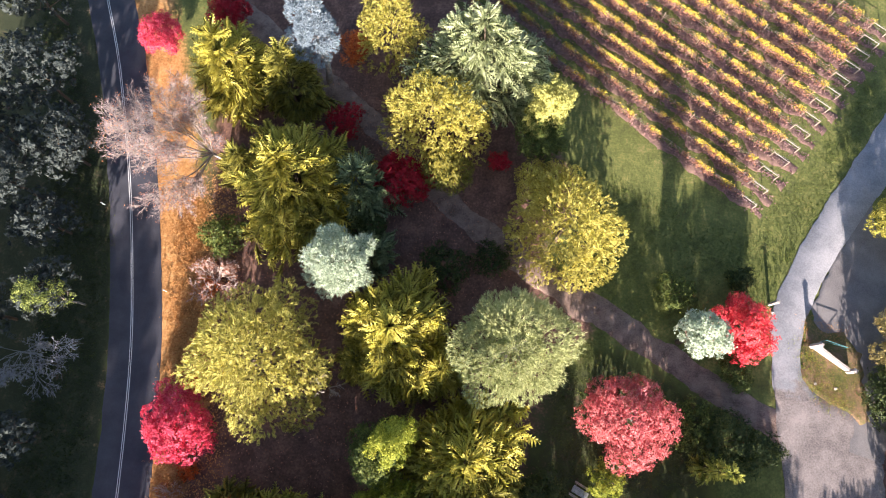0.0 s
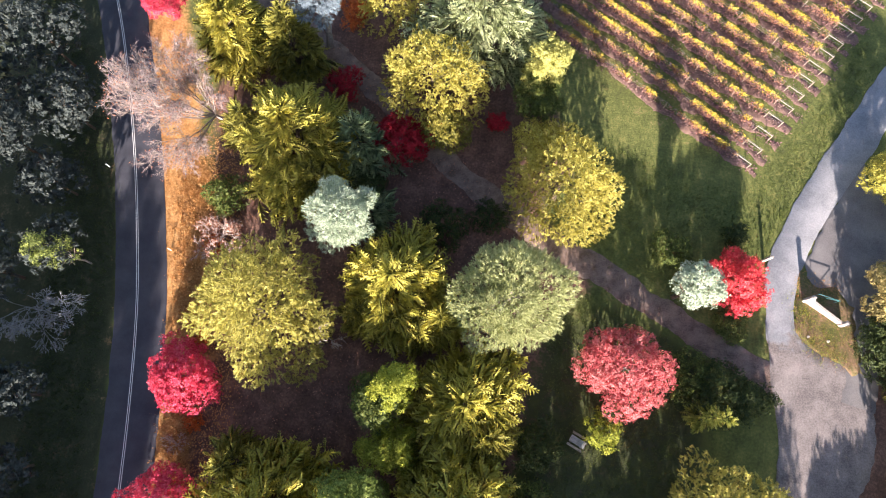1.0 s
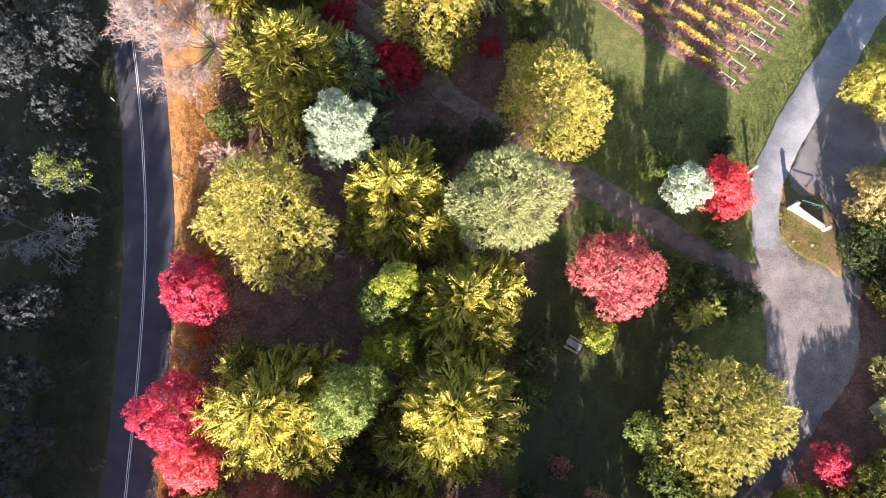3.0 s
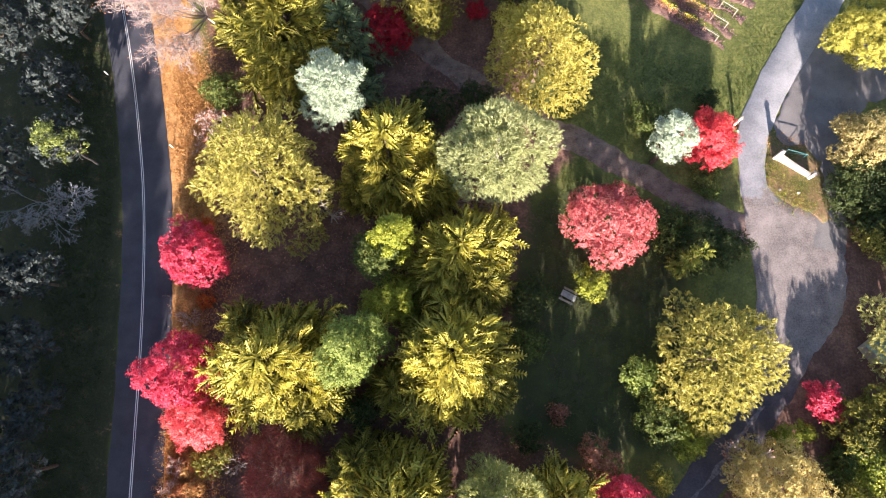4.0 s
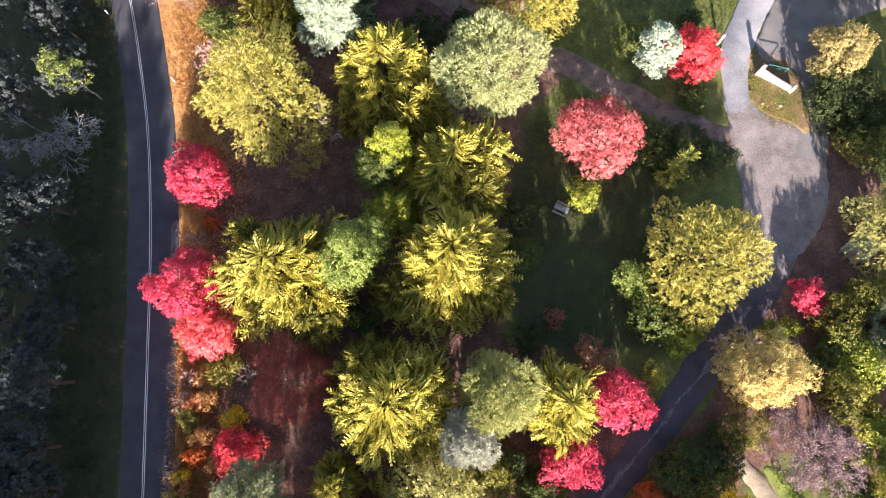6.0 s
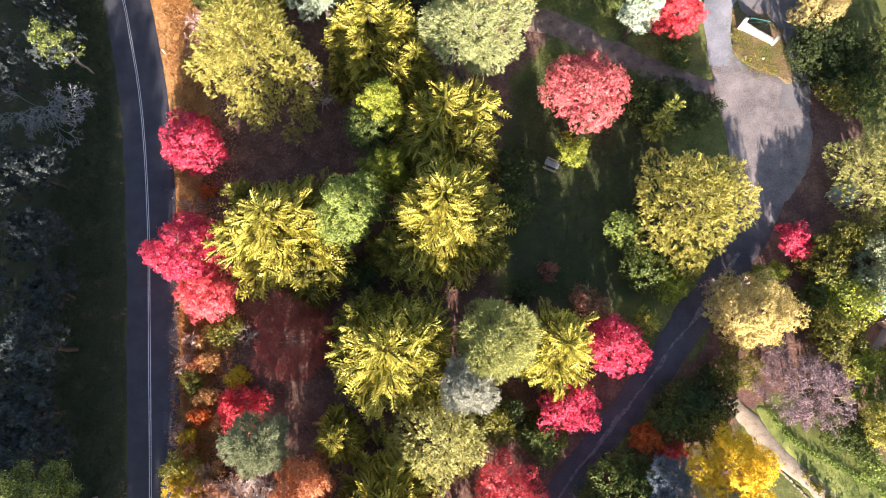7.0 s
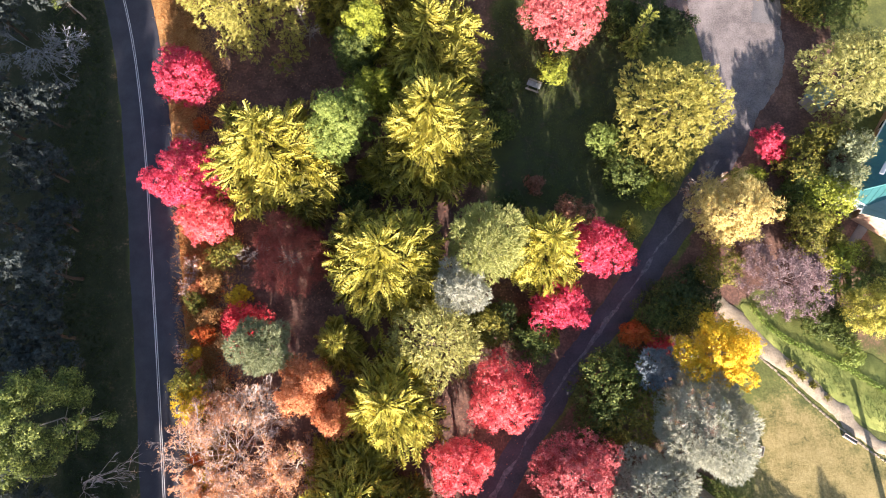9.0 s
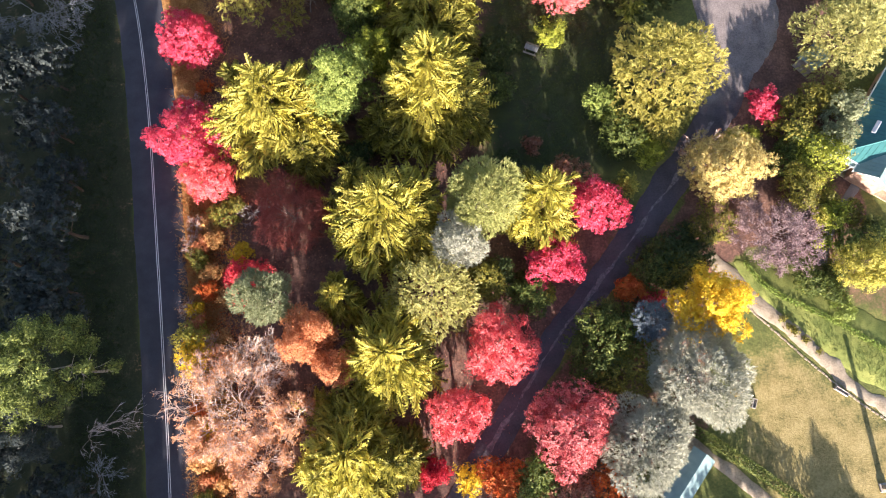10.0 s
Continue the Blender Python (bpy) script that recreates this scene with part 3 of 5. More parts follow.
def broad(x, y, h, r, tone, leaf=(0.22, 0.14), cover=2.2, name="broadleaf_tree", words="broadleaf tree with a rounded crown of", bark="brown", low=0.12):
    root, rng = stand(name, x, y, "%s %s leaves" % (words, HUE[tone]))
    trunk_of(root, rng, h * 0.9, r, bark, 9, 0.1 + 0.007 * h if name == "forest_tree" else None)
    c, rad, mid = lobes(r, h * low, h, int(26 + 9 * r), rng, (0.15, 0.32), 0.78)
    v, f = foliage_on(c, rad, mid, 4.4 * r * r + 1.6 * r * h, cover, leaf, 11, rng, 0.13)
    mesh_object("crown", v, f, LEAF[tone], root)
    return root


def spray(x, y, h, r, tone):
    """Crowns of many short upswept sprays that radiate from the trunk, dense down to the skirt."""
    root, rng = stand("larch_tree", x, y, "dense rounded tree with fine sprays of %s leaves" % HUE[tone])
    trunk_of(root, rng, h * 0.9, r, "brown", 12)
    c, rad, mid = lobes(r * 1.04, -h * 0.12, h, int(46 + 14 * r), rng, (0.11, 0.23), 0.84)
    c[:, :2] *= (1.16 - 0.62 * np.clip(c[:, 2:3] / h, 0, 1) ** 1.3)
    c[:, :2] *= np.minimum(1, 0.9 * r / np.maximum(np.linalg.norm(c[:, :2], axis=1, keepdims=True), 0.01))
    n = int((4.4 * r * r + 1.6 * r * h) * 13.0)
    p, d = on_lobes(c, rad, mid, n, rng)
    p[:, 2] = np.maximum(p[:, 2], rng.uniform(0.3, 1.0, len(p)))
    n = len(p)
    out = unit(p * np.array([1, 1, 0]) + rng.normal(0, 0.02, p.shape))
    way = unit(0.3 * out + 0.4 * d + np.array([0, 0, 0.2]) + rng.normal(0, 0.42, p.shape))
    length = rng.uniform(0.35, 0.75, n) * (0.72 + 0.03 * r)
    v, tip, f = plumes(p - way * length[:, None] * 0.45, way, length, length * rng.uniform(0.3, 0.42, n), length * rng.uniform(-0.1, 0.3, n), rng, d, 4)
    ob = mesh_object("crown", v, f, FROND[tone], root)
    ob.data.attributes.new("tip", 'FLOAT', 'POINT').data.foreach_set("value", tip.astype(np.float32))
    return root


def maple(x, y, h, r, tone):
    return broad(x, y, h, r, tone, (0.22, 0.15), 2.3, "maple_tree", "small maple tree with a dense crown of", "grey", 0.12)


def smoke(x, y, h, r, tone):
    """A low crown of very fine drooping leaves, with pale bare twigs on one side."""
    root, rng = stand("smoke_tree", x, y, "low spreading tree with a soft haze of %s leaves" % HUE[tone])
    trunk_of(root, rng, h * 0.85, r, "grey", 14)
    c, rad, mid = lobes(r, 0.3, h, int(30 + 9 * r), rng, (0.16, 0.3), 0.8)
    p, d = on_lobes(c, rad, mid, int((4.4 * r * r + 1.6 * r * h) * 14), rng)
    k = 12
    at = np.repeat(p, k, 0) + rng.normal(0, 0.22, (len(p) * k, 3))
    out = np.repeat(d, k, 0)
    way = unit(0.7 * out + np.array([0, 0, -0.2]) + rng.normal(0, 0.5, at.shape))
    v, f = leaf_tris(at, way, 0.3, 0.05, rng, out)
    v[:, 2] = np.maximum(v[:, 2], 0.06)
    mesh_object("crown", v, f, LEAF[tone], root)
    return root


def shrub(x, y, h, r, tone):
    root, rng = stand("shrub", x, y, "low loose shrub with %s leaves" % HUE[tone], "shrub")
    m = 7
    ang = rng.uniform(0, 2 * math.pi, m)
    tip = np.column_stack([np.cos(ang) * r * 0.6, np.sin(ang) * r * 0.6, np.full(m, h * 0.7)])
    v, f = tubes(tip * np.array([0.1, 0.1, 0]), tip, np.full(m, 0.05), np.full(m, 0.015), 4)
    mesh_object("stem_clump", v, f, BARK["brown"], root)
    c, rad, mid = lobes(r, 0.05, h, int(9 + 4 * r), rng, (0.24, 0.46), 0.72)
    v, f = foliage_on(c, rad, mid, 3.6 * r * r + 1.8 * r * h, 1.6, (0.27, 0.17), 8, rng, 0.14, 0.5)
    v[:, 2] = np.maximum(v[:, 2], 0.06)
    mesh_object("foliage", v, f, LEAF[tone], root)
    return root


def feather(x, y, h, r, tone):
    """Fine-leaved crowns: many thin sprays that point out and droop."""
    root, rng = stand("fine_leaved_tree", x, y, "fine-leaved tree with feathery %s foliage" % HUE[tone])
    trunk_of(root, rng, h * 0.92, r, "grey", 12)
    c, rad, mid = lobes(r, h * 0.1, h, int(24 + 6 * r), rng, (0.22, 0.38), 0.68)
    n = int((4.2 * r * r + 1.5 * r * h) * (24.0 if tone == "silver" else 19.0))
    p, d = on_lobes(c, rad, mid, n, rng)
    k = 10
    at = np.repeat(p, k, 0) + rng.normal(0, 0.09, (len(p) * k, 3))
    out = unit(np.repeat(p - np.array([0, 0, mid * 0.9]), k, 0))
    way = unit(np.repeat(d, k, 0) * 0.7 + out * 0.6 + rng.normal(0, 0.55, (len(p) * k, 3)))
    v, f = leaf_tris(at, way, 0.32, 0.078, rng, out + 0.6 * np.repeat(d, k, 0))
    mesh_object("crown", v, f, LEAF[tone], root)
    return root


def plumes(base, way, length, width, droop, rng, facing, m=6):
    """Saw-edged fronds: a bent spine with pointed leaflets on both sides, each frond one piece."""
    n = len(base)
    s = np.linspace(0, 1, m + 1)
    side = unit(np.cross(way, facing + rng.normal(0, 0.35, (n, 3))))
    nor = np.cross(side, way)
    l, w = length[:, None], width[:, None]
    spine = base[:, None, :] + way[:, None, :] * (l * s)[..., None]
    spine[:, :, 2] -= droop[:, None] * s ** 2
    prof = np.sin(np.pi * np.clip(s[:-1] * 0.86 + 0.14, 0, 1)) ** 0.8
    tipbase = spine[:, :-1] + (spine[:, 1:] - spine[:, :-1]) * 1.3
    verts, tri = [spine], []
    i = np.arange(m)
    for k, (sx, sz) in enumerate(((1.0, -0.45), (-1.0, -0.45), (0.1, 0.75))):
        jag = (w * prof * rng.uniform(0.6, 1.25, (n, m)))[..., None]
        verts.append(tipbase + (side[:, None, :] * sx + nor[:, None, :] * sz) * jag)
        tri.append(np.stack([i, i + 1, (k + 1) * m + 1 + i], 1))
    verts, tri = np.concatenate(verts, 1), np.concatenate(tri)
    per = 4 * m + 1
    tip = np.tile(np.concatenate([s, s[1:], s[1:], s[1:]]), n)
    return verts.reshape(-1, 3), tip, (tri[None] + (np.arange(n) * per)[:, None, None]).reshape(-1, 3)


def conifer(x, y, h, r, tone):
    """Branches spiral up a cone; each carries a fan of fronds, and a star of fronds closes the top."""
    root, rng = stand("conifer_tree", x, y, "tall conifer with %s feathery fronds" % HUE[tone])
    trunk_of(root, rng, h * 0.93, r, "brown", 14, None, 0.15)
    r *= 1.2
    nb, fan = int(40 + 5.0 * r * r), 6
    s = 1 - np.sqrt(rng.uniform(0.002, 1, nb)) * 0.98
    ang = rng.uniform(0, 2 * math.pi, nb)
    ph = rng.uniform(0, 6.3, 4)
    lobe = 1 + 0.14 * np.sin(2 * ang + ph[3]) + 0.11 * np.sin(3 * ang + ph[0] + 4 * s) + 0.10 * np.sin(5 * ang + ph[1] - 7 * s) + rng.normal(0, 0.07, nb)
    prof = np.minimum(1.0, (1 - s) ** 0.6 * 1.2) * np.minimum(1, 0.72 + s * 2.2)
    size = np.clip(0.23 * r + 0.65, 0.95, 2.4)
    reach = np.maximum(0.1, r * prof * lobe * np.sqrt(rng.uniform(0.25, 1.0, nb)) - 0.55 * size)
    up = np.radians(6 + 44 * s ** 1.5) + rng.normal(0, 0.18, nb)
    e = np.repeat(np.arange(nb), fan)
    n = len(e)
    a2 = ang[e] + rng.normal(0, 0.28, nb)[e] + rng.normal(0, 0.6, n)
    u2 = up[e] * 0.85 + rng.normal(0, 0.36, n)
    length = size * rng.uniform(0.55, 1.2, n) * (0.62 + 0.38 * (1 - s[e]))
    rr = reach[e] * (1 - 0.28 * rng.random(n)) * (1 - 0.25 * rng.random(n))
    base = np.column_stack([np.cos(ang[e]) * rr, np.sin(ang[e]) * rr, h * (0.10 + 0.84 * s[e])]) + rng.normal(0, 0.16, (n, 3))
    way = np.column_stack([np.cos(a2) * np.cos(u2), np.sin(a2) * np.cos(u2), np.sin(u2)])
    m = 36
    ta, tu = np.arange(m) * 2.4 + rng.normal(0, 0.4, m), np.radians(rng.uniform(15, 88, m))
    base = np.concatenate([base, np.column_stack([np.cos(ta) * 0.3, np.sin(ta) * 0.3, h * rng.uniform(0.84, 0.96, m)])])
    way = np.concatenate([way, np.column_stack([np.cos(ta) * np.cos(tu), np.sin(ta) * np.cos(tu), np.sin(tu)])])
    length = np.concatenate([length, size * rng.uniform(0.4, 1.0, m)])
    v, tip, f = plumes(base, way, length, length * rng.uniform(0.22, 0.34, n + m), length * rng.uniform(0.0, 0.32, n + m), rng, np.array([0, 0, 0.45]) + 0.75 * unit(base * np.array([1, 1, 0])), 6)
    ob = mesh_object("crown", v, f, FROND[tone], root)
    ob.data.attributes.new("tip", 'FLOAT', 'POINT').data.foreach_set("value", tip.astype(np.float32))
    return root


def twigs(rng, h, r, lean=(0, 0), levels=6, spread=0.5, stout=1.0):
    """Starts, ends and thicknesses of all branches of a bare tree."""
    segs = []
    start = [(np.zeros(3), unit(np.array([lean[0] * 0.6, lean[1] * 0.6, 1.0])), 0.2 * h, (0.0065 * h + 0.03) * stout)]
    flat = np.array([1, 1, 0.55])
    for lev in range(levels):
        nxt = []
        for p, d, l, t in start:
            mid = p + d * l * 0.5 + rng.normal(0, 0.04 * l, 3)
            end = p + d * l + rng.normal(0, 0.05 * l, 3)
            segs.append((p, mid, t, t * 0.82))
            segs.append((mid, end, t * 0.82, t * 0.6))
            for j in range(6 if lev == 0 else 3 if lev < levels - 1 else 4):
                f = rng.uniform(0.45, 1.0) if j else 1.0
                q = p + (end - p) * f
                nd = unit((d * (0.5 if lev == 0 else 1) + rng.normal(0, spread * (1.5 if lev == 0 else 1), 3) + np.array([lean[0], lean[1], 0.12]) * 0.25) * flat)
                nxt.append((q, nd, l * (1.5 if lev == 0 else 1) * rng.uniform(0.5, 0.85), t * 0.55))
        start = nxt
    tips = np.array([(*p, *(p + d * l * 0.8)) for p, d, l, t in start])
    a, b = np.array([s[0] for s in segs]), np.array([s[1] for s in segs])
    ra, rb = np.maximum([s[2] for s in segs], 0.019), np.maximum([s[3] for s in segs], 0.014)
    wide = np.percentile(np.abs(tips[:, 3:5] - np.median(tips[:, 3:5], 0)), 97)
    k = np.array([r / wide, r / wide, h / tips[:, 5].max()])
    return a * k, b * k, ra, rb, tips[:, :3] * k, tips[:, 3:] * k


def bare(x, y, h, r, tone, lean=(0, 0), levels=6, stout=1.0):
    root, rng = stand("bare_tree", x, y, "nearly leafless tree with a haze of %s twigs" % {"pale": "pale pinkish-grey", "copper": "copper-brown", "rust": "rusty brown", "mauve": "mauve-grey", "frosted": "blue-grey"}[tone])
    levels = min(levels, 5) if r < 3.2 else levels
    fan = 0.5 if levels < 7 else 0.66
    sets = [twigs(rng, h, r, lean, levels, fan, stout)]
    if tone in ("copper", "mauve", "rust", "frosted") or r > 6:
        sets += [twigs(rng, h * f, r * 0.95, lean, levels, fan, stout) for f in ((0.9,) if r > 8.5 else (0.95, 0.82) if r > 5.7 else (0.85,))]
    a, b, ra, rb, ta, tb = (np.concatenate([q[i] for q in sets]) for i in range(6))
    bark = BARK["copper" if tone == "rust" else tone]
    v, f = tubes(a, b, ra, rb, 3)
    mesh_object("limb_frame", v, f, bark, root)
    v, f = leaf_tris(ta, unit(tb - ta), 0.0, 0.058 if levels < 7 else 0.036, rng, rng.normal(size=ta.shape))
    v[1::3] = tb
    tagged(mesh_object("twig_haze", v, f, bark, root, "fine bare twigs"), kind="stuff")
    few = {"pale": ("straw", 0.06), "copper": ("blush", 2.3), "rust": ("rust", 0.8), "mauve": ("heather", 5.5), "frosted": ("sage", 0.1)}[tone]
    tips = np.concatenate([tb, (ta + tb) / 2])
    n = int(len(tb) * few[1])
    at = tips[rng.integers(0, len(tips), n)] + rng.normal(0, 0.15, (n, 3))
    v, f = leaf_quads(at, unit(rng.normal(size=(n, 3))), 0.19, 0.12, rng)
    tagged(mesh_object("dry_foliage", v, f, LEAF[few[0]], root, "last dry leaves"), kind="stuff")
    return root


# ---- the planted wood ----
maple(-42.0, 49.4, 6.0, 3.2, 'red')
maple(-33.7, 53.9, 5.0, 2.8, 'crimson')
conifer(-30.7, 43.5, 14.0, 5.6, 'gold')
conifer(-22.7, 42.3, 13.0, 4.5, 'olive')
conifer(-20.3, 28.2, 15.4, 7.9, 'gold')
conifer(-12.6, 28.7, 11.0, 4.5, 'bluegreen')
maple(-7.8, 30.6, 6.0, 4.0, 'crimson')
feather(-19.2, 45.8, 19.0, 3.4, 'ice')
shrub(-15.6, 49.7, 4.0, 2.6, 'orange')
spray(-10.5, 50.2, 13.0, 5.1, 'yellow')
conifer(1.5, 45.9, 17.0, 8.0, 'pale')
spray(-3.8, 37.6, 14.0, 6.6, 'yellow')
broad(9.8, 38.9, 15.0, 3.1, 'citron')
broad(9.4, 36.5, 9.0, 3.5, 'green')
spray(12.6, 24.9, 14.0, 7.4, 'yellow')
feather(-12.8, 17.6, 18.0, 4.1, 'frost')
conifer(-10.4, 20.3, 10.0, 3.1, 'bluegreen')
spray(-20.3, 7.0, 20.0, 8.0, 'lemon')
conifer(-6.4, 10.7, 15.5, 6.8, 'gold')
feather(6.3, 9.9, 18.5, 6.4, 'willow')
maple(-30.1, -0.7, 7.0, 4.5, 'red')
bare(-29.7, 16.1, 5.0, 3.4, 'rust')
shrub(-29.3, 21.7, 4.5, 3.0, 'green')
maple(20.7, 3.3, 7.5, 5.6, 'pink')
maple(34.3, 14.4, 6.8, 4.0, 'scarlet')
broad(27.9, 12.9, 13.0, 2.6, 'frost', (0.24, 0.17), 2.6, low=0.03)
shrub(27.3, 18.7, 3.0, 2.7, 'green')
shrub(35.7, 20.9, 2.5, 2.1, 'darkgreen')
broad(-5.6, -0.8, 16.5, 2.8, 'lime')
broad(-7.0, -1.9, 13.0, 3.6, 'green')
shrub(32.3, 1.1, 4.2, 4.0, 'darkgreen')
shrub(35.9, 0.7, 4.0, 2.9, 'darkgreen')
shrub(28.6, 3.6, 3.6, 3.0, 'green')
shrub(34.1, 9.8, 3.0, 2.7, 'green')
shrub(4.9, 34.2, 4.0, 1.6, 'crimson')
shrub(-16.1, 39.0, 3.0, 2.7, 'crimson')
shrub(4.4, 21.4, 2.5, 2.6, 'darkgreen')
shrub(-1.2, 20.1, 4.0, 3.2, 'darkgreen')
shrub(-2.0, 32.3, 7.0, 3.6, 'olive')
shrub(10.1, 31.4, 8.0, 3.5, 'yellow')
broad(56.5, 29.2, 8.0, 5.4, 'gold')
maple(-29.9, -15.0, 7.5, 4.7, 'red')
maple(-28.1, -20.5, 6.5, 3.4, 'rose')
conifer(-18.0, -13.9, 17.0, 7.4, 'gold')
broad(-9.6, -12.6, 16.0, 4.3, 'mint')
conifer(1.1, -13.1, 17.0, 7.6, 'gold')
conifer(2.1, -1.8, 15.5, 6.6, 'gold')
broad(-5.8, -6.9, 11.0, 3.4, 'lime')
conifer(-1.0, 7.1, 11.0, 3.2, 'gold')
bare(5.0, 6.4, 8.0, 3.2, 'rust')
spray(31.2, -13.3, 11.3, 7.8, 'lemon')
shrub(23.7, -15.1, 5.0, 2.6, 'mint')
shrub(25.4, -19.9, 5.0, 3.0, 'green')
shrub(28.7, -22.4, 4.0, 2.5, 'lime')
broad(53.5, 14.5, 7.0, 4.3, 'ochre')
shrub(52.4, 7.3, 4.0, 4.0, 'darkgreen')
shrub(55.4, 3.4, 4.0, 2.9, 'darkgreen')
spray(55.9, -10.5, 11.0, 6.4, 'citron')
maple(44.8, -17.8, 4.0, 2.4, 'red')
shrub(42.5, -21.5, 2.0, 1.7, 'lime')
broad(36.8, -26.2, 9.0, 5.2, 'cream')
smoke(-18.0, -26.2, 5.5, 5.4, 'darkred')
bare(-22.8, -25.3, 4.5, 2.3, 'pale')
shrub(-26.1, -24.5, 3.0, 2.2, 'olive')
shrub(-24.7, -30.3, 3.0, 1.8, 'amber')
maple(-23.6, -33.9, 4.5, 3.2, 'scarlet')
conifer(-5.6, -28.9, 17.0, 6.8, 'gold')
feather(5.8, -28.3, 14.0, 5.0, 'celery')
conifer(12.9, -29.3, 15.0, 4.9, 'gold')
maple(20.3, -29.2, 6.2, 4.0, 'red')
maple(14.1, -35.7, 6.0, 3.8, 'red')
feather(2.3, -33.0, 12.5, 3.3, 'silver')
spray(-1.2, -38.5, 13.0, 5.5, 'citron')
maple(6.1, -45.5, 7.0, 4.6, 'rose')
conifer(-12.3, -37.7, 9.0, 3.1, 'gold')
conifer(-6.8, -45.0, 13.0, 6.0, 'gold')
feather(-19.8, -37.6, 15.5, 3.6, 'sage')
broad(-15.5, -41.9, 13.5, 3.6, 'copper')
broad(-13.0, -45.8, 11.0, 2.5, 'copper')
bare(-24.9, -48.8, 8.5, 7.0, 'copper')
bare(-20.3, -44.4, 9.5, 3.9, 'pale')
shrub(-30.5, -42.6, 4.0, 2.6, 'amber')
bare(-23.3, -56.0, 6.5, 4.5, 'copper')
bare(41.5, -34.8, 7.5, 5.4, 'mauve')
maple(30.4, -43.3, 12.0, 4.7, 'amber')
feather(27.5, -51.2, 11.2, 5.9, 'silver')
feather(21.0, -58.2, 8.6, 5.4, 'silver')
feather(24.2, -44.2, 8.0, 2.6, 'blue')
maple(23.3, -40.1, 4.0, 2.0, 'orange')
maple(25.7, -41.6, 3.5, 1.8, 'scarlet')
shrub(28.2, -36.8, 5.0, 3.8, 'darkgreen')
shrub(31.7, -37.7, 3.0, 1.9, 'rust')
shrub(18.3, -45.5, 5.5, 4.4, 'green')
shrub(20.7, -49.0, 5.5, 4.1, 'olive')
shrub(16.5, -49.5, 4.0, 2.7, 'green')
shrub(23.0, -46.7, 4.0, 2.7, 'rust')
shrub(21.3, -43.8, 5.0, 3.0, 'green')
maple(12.7, -55.3, 8.5, 5.2, 'pink')
maple(0.3, -52.6, 6.5, 3.5, 'rose')
maple(-2.8, -58.6, 5.0, 1.9, 'crimson')
conifer(-12.1, -55.2, 10.5, 6.7, 'gold')
conifer(-15.2, -57.1, 10.0, 3.2, 'gold')
conifer(-7.3, -56.8, 7.5, 3.9, 'olive')
shrub(47.6, -20.6, 5.0, 3.7, 'olive')
shrub(49.6, -25.7, 6.0, 4.0, 'lime')
shrub(46.7, -29.9, 5.5, 3.4, 'olive')
shrub(53.7, -20.8, 6.5, 3.4, 'sage')
shrub(52.2, -18.3, 5.0, 3.0, 'olive')
shrub(51.8, -24.2, 6.5, 2.7, 'sage')
shrub(47.6, -24.4, 5.5, 2.8, 'green')
shrub(46.1, -25.3, 4.0, 2.6, 'green')
broad(51.8, -40.5, 6.0, 3.6, 'gold')
shrub(45.6, -41.3, 3.0, 2.1, 'green')
shrub(47.6, -42.7, 2.6, 1.9, 'green')
shrub(49.3, -45.1, 1.6, 1.7, 'mint')
shrub(50.1, -33.8, 4.0, 2.3, 'lime')
shrub(11.1, -38.7, 5.0, 2.9, 'green')
shrub(5.9, -37.2, 6.0, 2.6, 'olive')
shrub(12.4, -39.4, 3.0, 2.0, 'lime')
shrub(5.0, -60.5, 3.5, 2.6, 'orange')
shrub(9.6, -59.9, 5.0, 3.2, 'green')
shrub(0.8, -60.1, 3.0, 2.0, 'amber')
shrub(11.1, -6.0, 5.0, 3.1, 'darkgreen')
shrub(10.3, -11.5, 4.0, 2.5, 'green')
shrub(18.5, -3.9, 3.2, 2.3, 'lime')
shrub(13.9, -19.5, 1.5, 1.6, 'rust')
shrub(10.0, -22.0, 3.0, 2.0, 'darkgreen')
shrub(39.9, -22.0, 3.0, 1.8, 'lime')
shrub(10.8, -39.5, 4.5, 2.7, 'green')
shrub(-9.3, -19.4, 5.0, 2.6, 'darkgreen')
shrub(18.3, -24.3, 4.0, 2.4, 'rust')
shrub(25.0, -26.6, 4.0, 1.6, 'gold')
bare(34.0, -24.4, 8.2, 2.4, 'rust')
conifer(4.8, -5.1, 11.0, 4.2, 'olive')
conifer(-5.2, -16.3, 10.0, 3.3, 'olive')
conifer(5.2, -16.3, 11.0, 3.4, 'olive')
conifer(-22.5, -9.7, 11.0, 3.3, 'olive')
conifer(-15.2, -19.4, 9.0, 3.2, 'olive')
conifer(-8.9, -24.1, 11.0, 3.3, 'olive')
conifer(-2.5, -31.9, 10.0, 3.1, 'olive')
conifer(-17.3, 23.4, 10.0, 3.8, 'olive')
conifer(-26.5, 29.9, 11.0, 3.5, 'olive')
conifer(-10.2, 7.6, 9.0, 3.1, 'olive')
conifer(-3.6, 6.8, 9.0, 2.9, 'olive')
shrub(-11.1, 24.4, 5.0, 3.4, 'darkgreen')
shrub(5.4, -37.0, 6.0, 3.0, 'olive')
shrub(7.8, -36.6, 5.0, 2.4, 'darkgreen')
bare(-28.6, -43.9, 5.0, 3.4, 'copper')
shrub(54.4, 9.0, 5.0, 4.6, 'darkgreen')
shrub(59.9, 5.9, 5.0, 4.6, 'darkgreen')
shrub(57.8, 0.9, 4.0, 3.8, 'green')
shrub(54.5, 2.6, 3.5, 3.1, 'olive')
shrub(29.3, -38.5, 5.0, 3.7, 'olive')
shrub(26.6, -37.3, 4.5, 3.3, 'green')
